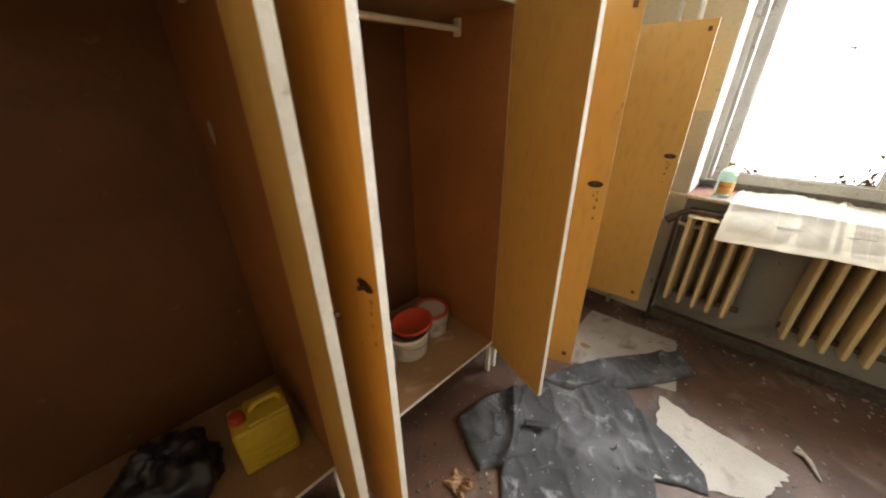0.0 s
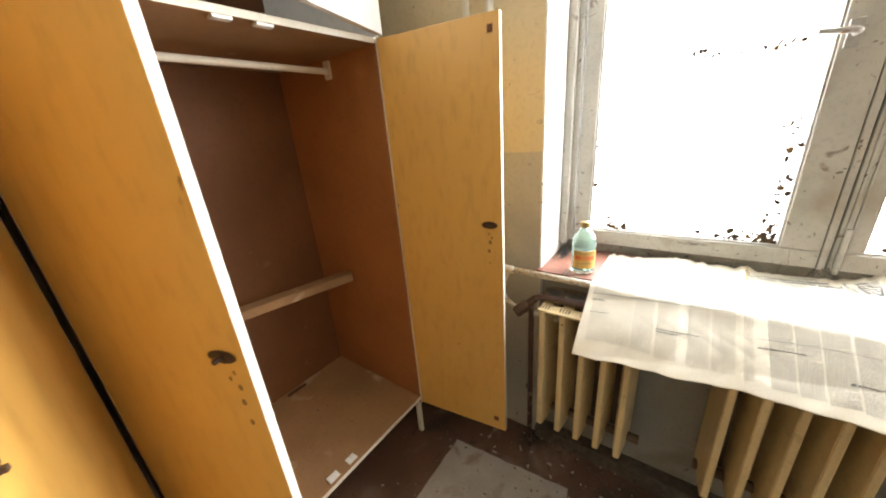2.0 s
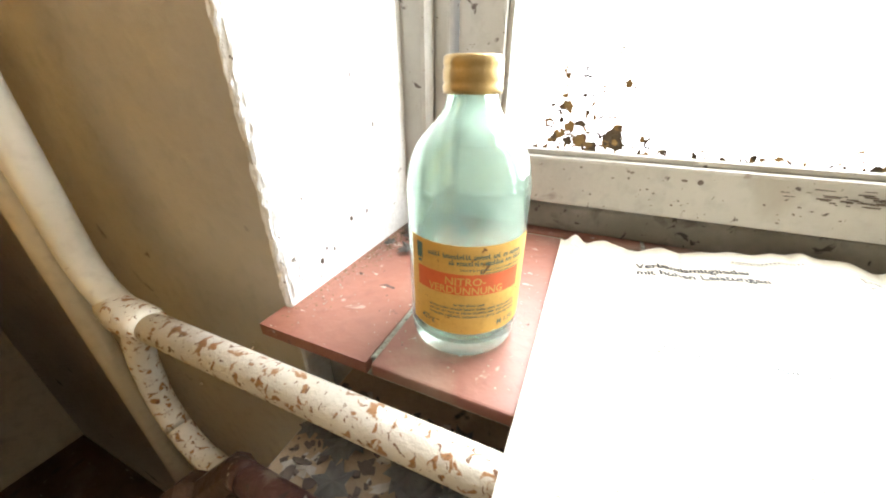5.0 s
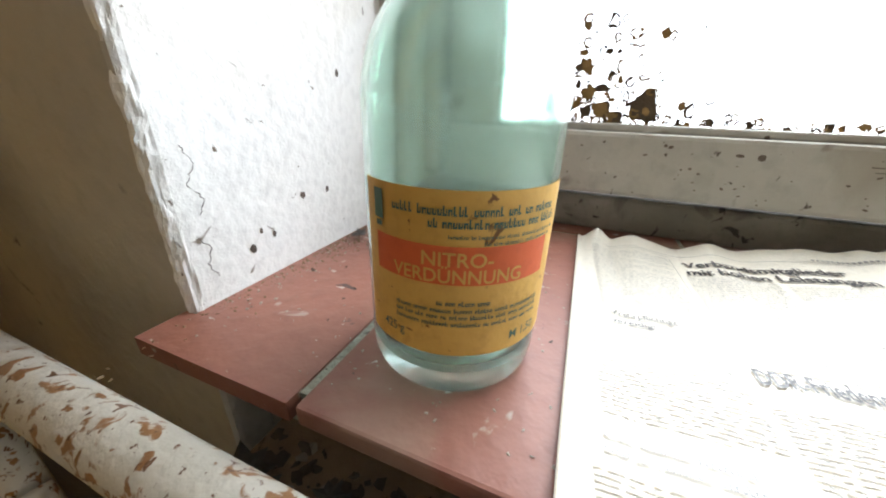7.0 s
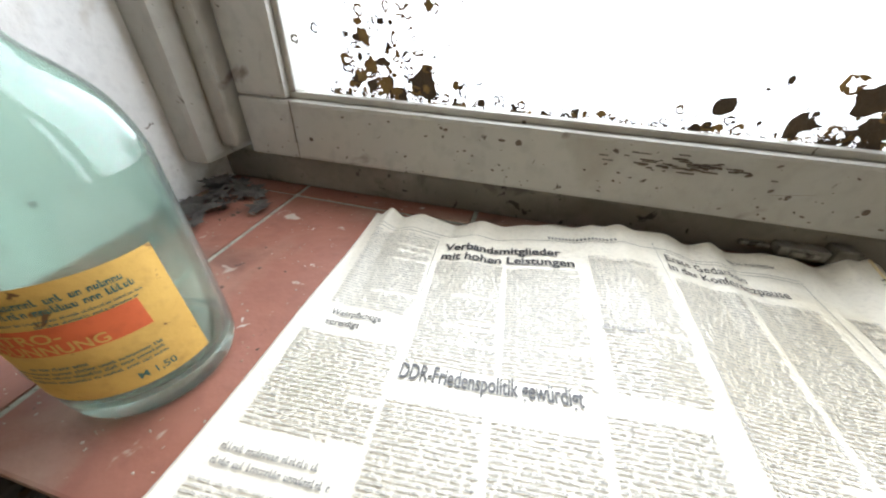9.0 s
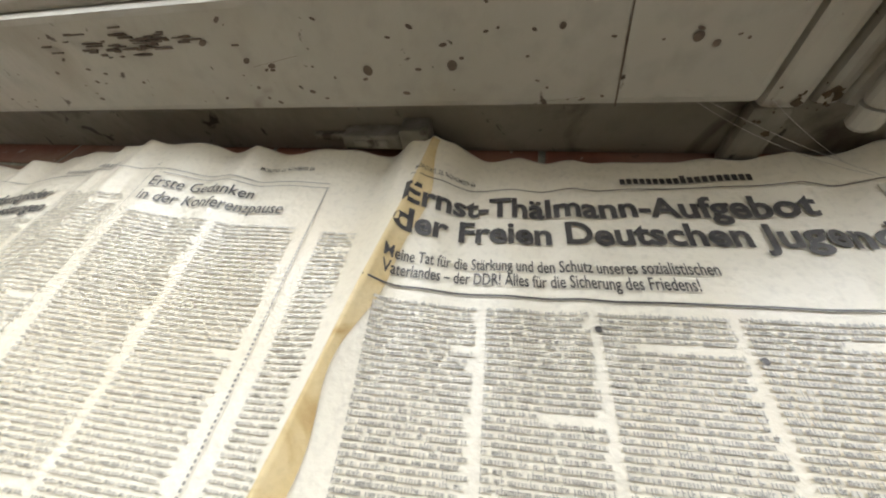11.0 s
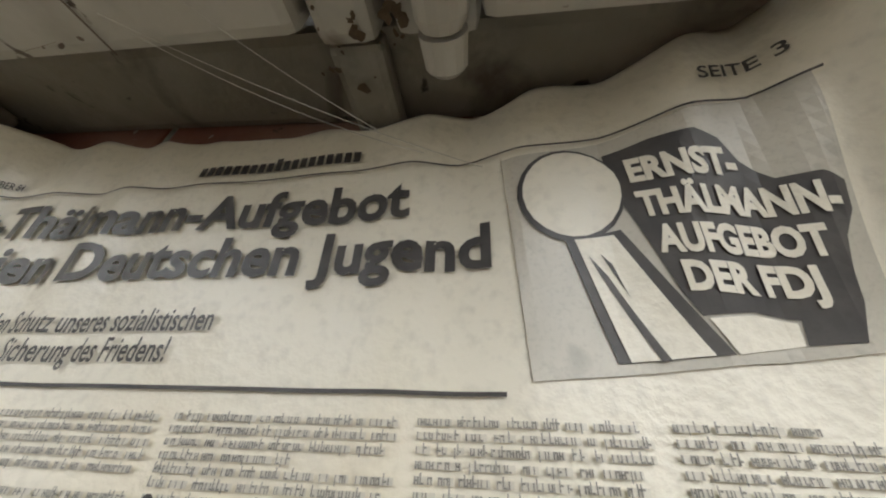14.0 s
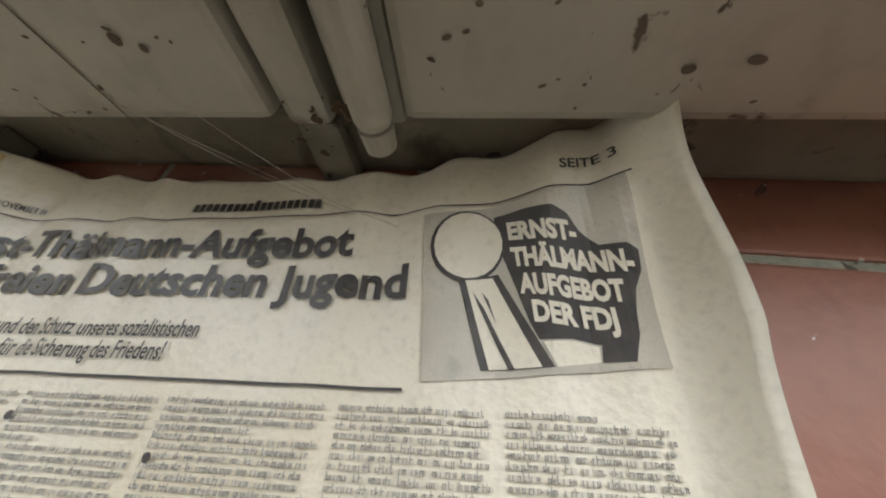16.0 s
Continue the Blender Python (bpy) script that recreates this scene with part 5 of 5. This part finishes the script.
tagged(part("cobweb", web, M_WEB), "dusty cobweb strands between frame and hinge", "cobweb")

# ---------- tubs in the wardrobe ----------


def tub(x, y, r, h, label, lid=None, ratio=0.86):
    t = thing("plastic_tub", (x, y, ZB + 0.018), label, "tub", "plastic tubs in the wardrobe")
    z = ZB + 0.0185
    prof = [(0, 0.002), (r * ratio - 0.004, 0.0), (r * ratio, 0.004), (r * 0.98, h - 0.022), (r, h - 0.020), (r, h - 0.014), (r * 0.985, h - 0.012), (r * 1.0, h), (r * 0.97, h), (r * 0.95, h - 0.02), (r * ratio * 0.96, 0.008), (0, 0.008)]
    part("bucket", lathe(bmesh.new(), prof, (x, y, z), 40), M_TUB, t, smooth=True)
    if lid:
        lp_ = [(0, h + 0.002), (r * 0.86, h + 0.002), (r * 0.90, h + 0.007), (r * 1.04, h + 0.008), (r * 1.05, h - 0.010), (r * 1.02, h - 0.011), (r * 1.01, h + 0.0005), (0, h + 0.0005)]
        part("lid", lathe(bmesh.new(), lp_[::-1], (x, y, z), 40), lid, t, smooth=True)
    else:
        part("filling", lathe(bmesh.new(), [(0, h * 0.55), (r * 0.92, h * 0.55)][::-1], (x, y, z), 36), M_WAX, t)
    arc = [(x + r * 1.03 * math.cos(a), y + r * 1.03 * math.sin(a), z + h - 0.02 - 0.035 * math.sin((a + 1.3) / 2.6 * math.pi)) for a in (-1.3 + 2.6 * k / 14 for k in range(15))]
    hb = bmesh.new()
    tube(hb, arc, 0.0022, 6)
    part("handle", hb, M_STEEL, t)

    def skin(a0, w, z0, z1, name, material, parent):
        def fn(u, v):
            a, hh = a0 + (u - 0.5) * w, z0 + v * (z1 - z0)
            rr = r * (ratio + (0.98 - ratio) * hh / (h - 0.022)) + 0.0012
            return x + rr * math.cos(a), y + rr * math.sin(a), z + hh
        return part_me(name, grid_mesh(name, 14, 1, fn), material, parent, "", True)
    lb_ = skin(-0.45, 0.9, h * 0.30, h * 0.62, "label", M_SHEET, t)
    for k in range(4):
        skin(-0.45, 0.6 - 0.08 * k, h * (0.34 + 0.06 * k), h * (0.36 + 0.06 * k), "label_bar", M_INK, lb_)
    return t


def loose_lid(t, x, y, z, r, tilt, inner):
    """A round lid with a raised rim lying askew on a tub."""
    m = Matrix.Translation((x, y, z)) @ Euler((tilt, -tilt * 0.5, 0)).to_matrix().to_4x4()
    lid = part("lid", lathe(bmesh.new(), [(0, 0.0), (r * 0.88, 0.0), (r * 0.90, 0.006), (r, 0.007), (r * 1.01, -0.010), (r * 0.985, -0.010), (r * 0.97, -0.002), (0, -0.002)][::-1], (0, 0, 0), 40, m), M_LID, t, "loose red-orange plastic lid", True)
    if inner:
        part("lid_panel", lathe(bmesh.new(), [(0, 0.0016), (r * 0.80, 0.0016)][::-1], (0, 0, 0), 36, m), inner, lid, "cloudy grey lid panel")
    return lid


ZS = ZB + 0.0185
t_lid = tub(-0.262, -1.592, 0.112, 0.142, "open white plastic tub with a loose red-orange lid across it")
loose_lid(t_lid, -0.268, -1.552, ZS + 0.158, 0.108, radians(6), None)
t_ring = tub(-0.292, -1.392, 0.091, 0.142, "white plastic tub under a red rimmed grey lid")
loose_lid(t_ring, -0.292, -1.392, ZS + 0.1435, 0.094, 0.0, M_WAX)
tub(-0.232, -1.832, 0.114, 0.124, "open white plastic tub without a lid")
big = tub(-0.446, -1.885, 0.152, 0.205, "large white plastic tub with a white and red lid", M_TUB)
ring = part_me("lid_label", grid_mesh("lid_label", 40, 3, lambda u, v: (-0.446 + (0.012 + 0.104 * v) * math.cos(6.2832 * u), -1.885 + (0.012 + 0.104 * v) * math.sin(6.2832 * u), ZS + 0.2088)), M_LID, big, "red round lid label")
part("lid_print", solid((-0.035, 0.035, -0.065, 0.065, ZS + 0.2092, ZS + 0.2098), m=Matrix.Translation((-0.446, -1.885, 0)) @ Matrix.Rotation(radians(-28), 4, "Z")), M_SHEET, ring, "white printed panel")
for k in range(3):
    part("lid_print_bar", solid((-0.020 + 0.018 * k, -0.010 + 0.018 * k, -0.05, 0.05 - 0.02 * k, ZS + 0.2099, ZS + 0.2103), m=Matrix.Translation((-0.446, -1.885, 0)) @ Matrix.Rotation(radians(-28), 4, "Z")), M_PALEINK, ring)

can = thing("canister", (-0.24, -2.30, ZB + 0.018), "yellow plastic canister with a red cap on the wardrobe floor", "canister")
cm = Matrix.Translation((-0.225, -2.302, 0)) @ Matrix.Rotation(radians(84), 4, "Z")
zc = ZB + 0.0185
bm = bmesh.new()
box(bm, -0.094, 0.094, -0.068, 0.068, zc, zc + 0.206, 0.013, cm)
body = part("body", bm, M_YELLOW, can, smooth=True)
part("shoulder", solid((-0.040, 0.092, -0.060, 0.060, zc + 0.2055, zc + 0.222), bevel=0.008, m=cm), M_YELLOW, can)
for k in range(4):
    part("rib", solid((-0.080, 0.080, -0.0705, -0.066, zc + 0.030 + k * 0.030, zc + 0.038 + k * 0.030), bevel=0.0016, m=cm), M_YELLOW, body)
bm = bmesh.new()
tube(bm, [cm @ Vector(p) for p in rounded([(0.075, 0, zc + 0.215), (0.07, 0, zc + 0.248), (-0.012, 0, zc + 0.248), (-0.022, 0, zc + 0.215)], 0.02)], 0.011, 10)
part("handle", bm, M_YELLOW, can, smooth=True)
bm = bmesh.new()
lathe(bm, [(0, 0.034), (0.021, 0.034), (0.024, 0.030), (0.025, 0.0)], (-0.066, 0, zc + 0.204), 24, cm)
part("cap", bm, M_LID, can, "red screw cap")


def bundle():
    """A slumped dark plastic bag."""
    def fn(u, v):
        a, t = 2 * math.pi * u, math.pi * 0.5 * v
        p = Vector((math.cos(a) * math.sin(t + 0.02), math.sin(a) * math.sin(t + 0.02), math.cos(t)))
        k = 1 + 0.30 * noise.noise(p * 2.3) + 0.16 * abs(noise.noise(p * 6)) + (0.06 * noise.noise(p * 14))
        if u == 1.0:
            p = Vector((math.sin(t + 0.02), 0, math.cos(t)))
            k = 1 + 0.30 * noise.noise(p * 2.3) + 0.16 * abs(noise.noise(p * 6)) + (0.06 * noise.noise(p * 14))
        return -0.33 + 0.15 * k * p.x, -2.60 + 0.15 * k * p.y, ZS + 0.0005 + max(0.0, 0.16 * k * p.z)
    return tagged(part_me("bag", grid_mesh("bag", 64, 26, fn), M_BAG, smooth=True), "slumped black plastic bag beside the yellow canister", "bag")


bundle()

# scraps on the wardrobe floor
def crumpled(name, x, y, z, size, material, label, seed, category="paper scrap", lift=0.4):
    r_ = random.Random(seed)
    o = (r_.random() * 9, r_.random() * 9)

    def fn(u, v):
        return (x + (u - 0.5) * size * (1 + 0.2 * math.sin(5 * v + o[0])), y + (v - 0.5) * size * 0.8, z + 0.0012 + size * lift * abs(noise.noise(Vector((u * 3 + o[0], v * 3 + o[1], 0)))))
    return tagged(part_me(name, grid_mesh(name, 14, 12, fn, 0.0008), material), label, category)


def hanging_scrap():
    def fn(u, v):
        w = 0.055 * (1 - 0.75 * v)
        return -0.375 + (u - 0.5) * w + 0.012 * v, -2.1562 - 0.004 * abs(math.sin(5 * u + 3 * v)), 1.375 - 0.06 * v + 0.014 * u
    return tagged(part_me("paper_scrap", grid_mesh("paper_scrap", 10, 10, fn, 0.0006), M_SHEET), "torn white paper scrap stuck inside the wardrobe", "paper scrap")


hanging_scrap()
crumpled("paper_scrap", -0.36, -0.86, ZB + 0.0185, 0.055, M_SHEET, "small crumpled pink paper scrap in the wardrobe", 3)
crumpled("paper_scrap", -0.15, -1.66, ZB + 0.0185, 0.03, M_SHELF, "small brown flakes on the wardrobe floor", 6)
litter("shelf_crumbs", 60, lambda: (rd.uniform(-0.5, 0.0), rd.uniform(-2.0, -1.25)), (0.0015, 0.006), M_SHELF, rd, "brown crumbs on the wardrobe floor", where_z=ZB + 0.018)
part_slot = tagged(part("metal_strip", solid((-0.575, -0.56, -0.66, -0.56, ZB + 0.0185, ZB + 0.0215)), M_IRON), "dark metal strip on the wardrobe floor", "metal strip")

# ---------- floor ----------


def flat_sheet(name, corners, z, material, label, category, wob=0.006, n=24, seed=1, tear=0.012):
    a, b, c, d = [Vector((*p, 0)) for p in corners]

    def fn(u, v):
        e = tear * noise.noise(Vector((u * 9 + seed, v * 9, 2.0)))
        u2 = u + (e if u in (0.0, 1.0) else 0)
        v2 = v + (e if v in (0.0, 1.0) else 0)
        p = a.lerp(b, u2).lerp(d.lerp(c, u2), v2)
        return p.x, p.y, z + 0.0015 + wob * (noise.noise(Vector((p.x * 7 + seed, p.y * 7, 0))) + 0.6) * (0.2 + abs(u - 0.5))
    return tagged(part_me(name, grid_mesh(name, n, n, fn, 0.0012), material, smooth=False), label, category)


flat_sheet("floor_sheet", ((0.185, -0.265), (0.70, -0.215), (0.80, -0.66), (0.20, -0.88)), 0.0, M_RUG, "dirty pale sheet lying on the floor", "floor sheet", 0.004, seed=4)
flat_sheet("paper_sheet", ((0.745, -0.755), (1.245, -0.81), (1.17, -1.02), (0.85, -1.22)), 0.0, M_SHEET, "torn white paper sheet under the cloth", "paper sheet", 0.012, seed=9, tear=0.05)


def garment():
    """A black jacket dropped on the floor: its body, two sleeves, a turned panel, a collar and a buckle."""
    coat = thing("jacket", (0.6, -1.1, 0), "crumpled dusty black jacket lying on the floor", "jacket")

    def ridge(p, k):
        return max(0.0, 1 - 2.6 * abs(noise.noise(p))) ** k

    def cloth(name, corners, lift, seed, bow=(0, 0, 0, 0), nu=60, nv=46, label=""):
        a, b, c, d = [Vector((*q, 0)) for q in corners]

        def fn(u, v):
            p = a.lerp(b, u).lerp(d.lerp(c, u), v)
            for k, (e, n) in enumerate(((4 * u * (1 - u) * (1 - v), (b - a)), (4 * v * (1 - v) * u, (c - b)), (4 * u * (1 - u) * v, (d - c)), (4 * v * (1 - v) * (1 - u), (a - d)))):
                p = p + Vector((-n.y, n.x, 0)).normalized() * -bow[k] * e
            rim = min(u, 1 - u, v, 1 - v)
            p = p + 0.012 * Vector((noise.noise(Vector((p.x * 11, p.y * 11, seed))), noise.noise(Vector((p.x * 11, p.y * 11, seed + 7))), 0)) * (1 if rim < 0.04 else 0.4)
            q = Vector((p.x, p.y, seed))
            h = 0.50 * ridge(Vector((p.x * 3.4 + 0.8 * p.y, p.y * 1.8, seed)), 4) + 0.14 * ridge(q * 8, 4) + 0.03 * ridge(q * 22, 2) + 0.10 * noise.noise(q * 5) + 0.34
            edge = min(1.0, (rim / 0.05) ** 0.5) if rim > 0 else 0.0
            return p.x, p.y, 0.004 + lift * (0.25 + 0.75 * edge) * h
        me = grid_mesh(name, nu, nv, fn)
        n0, w = (nu + 1) * (nv + 1), nu + 1
        vs, fs = [tuple(q.co) for q in me.vertices], [tuple(q.vertices) for q in me.polygons]
        rim = [i for i in range(nu)] + [nu + j * w for j in range(nv)] + [nv * w + i for i in range(nu, 0, -1)] + [j * w for j in range(nv, 0, -1)]
        vs += [(vs[i][0], vs[i][1], 0.0022) for i in rim]
        for k in range(len(rim)):
            j = (k + 1) % len(rim)
            fs.append((rim[j], rim[k], n0 + k, n0 + j))
        solid_me = bpy.data.meshes.new(name)
        solid_me.from_pydata(vs, [], fs)
        solid_me.update()
        bpy.data.meshes.remove(me)
        return part_me(name, solid_me, M_CLOTH, coat, label, True)

    cloth("body", ((0.50, -1.80), (0.94, -1.52), (0.53, -0.75), (0.19, -1.24)), 0.040, 1.0, (0, 0.07, 0.03, 0.02), 80, 80)
    cloth("panel", ((0.80, -1.26), (1.02, -1.13), (1.00, -1.06), (0.66, -0.90)), 0.018, 4.0, (0, 0, 0.02, 0), 50, 30)
    cloth("sleeve", ((0.55, -0.90), (0.845, -0.45), (0.745, -0.345), (0.40, -0.76)), 0.062, 6.0, (0.02, 0, 0.02, 0))
    cloth("sleeve", ((0.09, -1.60), (0.33, -1.71), (0.46, -1.46), (0.20, -1.21)), 0.058, 9.0, (0, 0, 0, 0.03))
    cloth("collar", ((0.26, -1.12), (0.42, -1.05), (0.53, -0.80), (0.42, -0.76)), 0.075, 12.0, (0.01, 0, 0, 0.02), 40, 30, "folded dusty collar")
    bk = Matrix.Translation((0.395, -1.375, 0.052)) @ Matrix.Rotation(radians(-48), 4, "Z") @ Matrix.Rotation(radians(-6), 4, "X")
    part("buckle", solid((-0.016, 0.016, -0.055, 0.055, -0.006, 0.006), bevel=0.005, m=bk), M_BAG, coat, "shiny black plastic buckle")


garment()
sb = bmesh.new()
for (xa, ya), (xb, yb) in (((1.258, -0.628), (1.330, -0.756)), ((1.246, -0.664), (1.305, -0.672)), ((1.258, -0.632), (1.252, -0.668))):
    mid = ((xa + xb) / 2 + 0.004, (ya + yb) / 2, 0.014)
    tube(sb, [(xa, ya, 0.008), mid, (xb, yb, 0.006)], [0.006, 0.009, 0.004], 6)
tagged(part("paper_scrap", sb, M_SHEET), "twisted white paper strips on the floor", "paper scrap")
crumpled("paper_scrap", 0.30, -1.80, 0.0, 0.10, M_SHELF, "torn brown paper scrap on the floor", 15)
crumpled("paper_scrap", 0.31, -0.66, 0.004, 0.05, M_SHELF, "small ochre scrap on the floor sheet", 17, lift=0.1)
litter("floor_chips", 80, lambda: (rd.uniform(0.0, 2.2), -0.04 - abs(rd.gauss(0, 0.12))), (0.003, 0.014), M_CHIP, rd, "pale plaster chips along the skirting", thin=0.2, where_z=0.0)
litter("floor_chips", 260, lambda: (rd.uniform(-0.02, 2.2), rd.uniform(-1.9, -0.03)), (0.002, 0.009), M_CHIP, rd, "pale paint chips scattered on the floor", thin=0.15, where_z=0.0)
litter("floor_dirt", 700, lambda: (rd.uniform(0.0, 2.2), -0.03 - abs(rd.gauss(0, 0.16))), (0.002, 0.010), M_DIRT, rd, "dark rubble along the skirting", where_z=0.0)
litter("floor_dirt", 500, lambda: (rd.uniform(0.0, 2.2), rd.uniform(-1.5, -0.05)), (0.001, 0.0055), M_DIRT, rd, "dark specks of dirt across the floor", where_z=0.0)
litter("floor_dirt", 90, lambda: (rd.gauss(0.28, 0.12), rd.gauss(-1.85, 0.10)), (0.003, 0.010), M_DIRT, rd, "dark lumps of dirt on the floor", where_z=0.0)
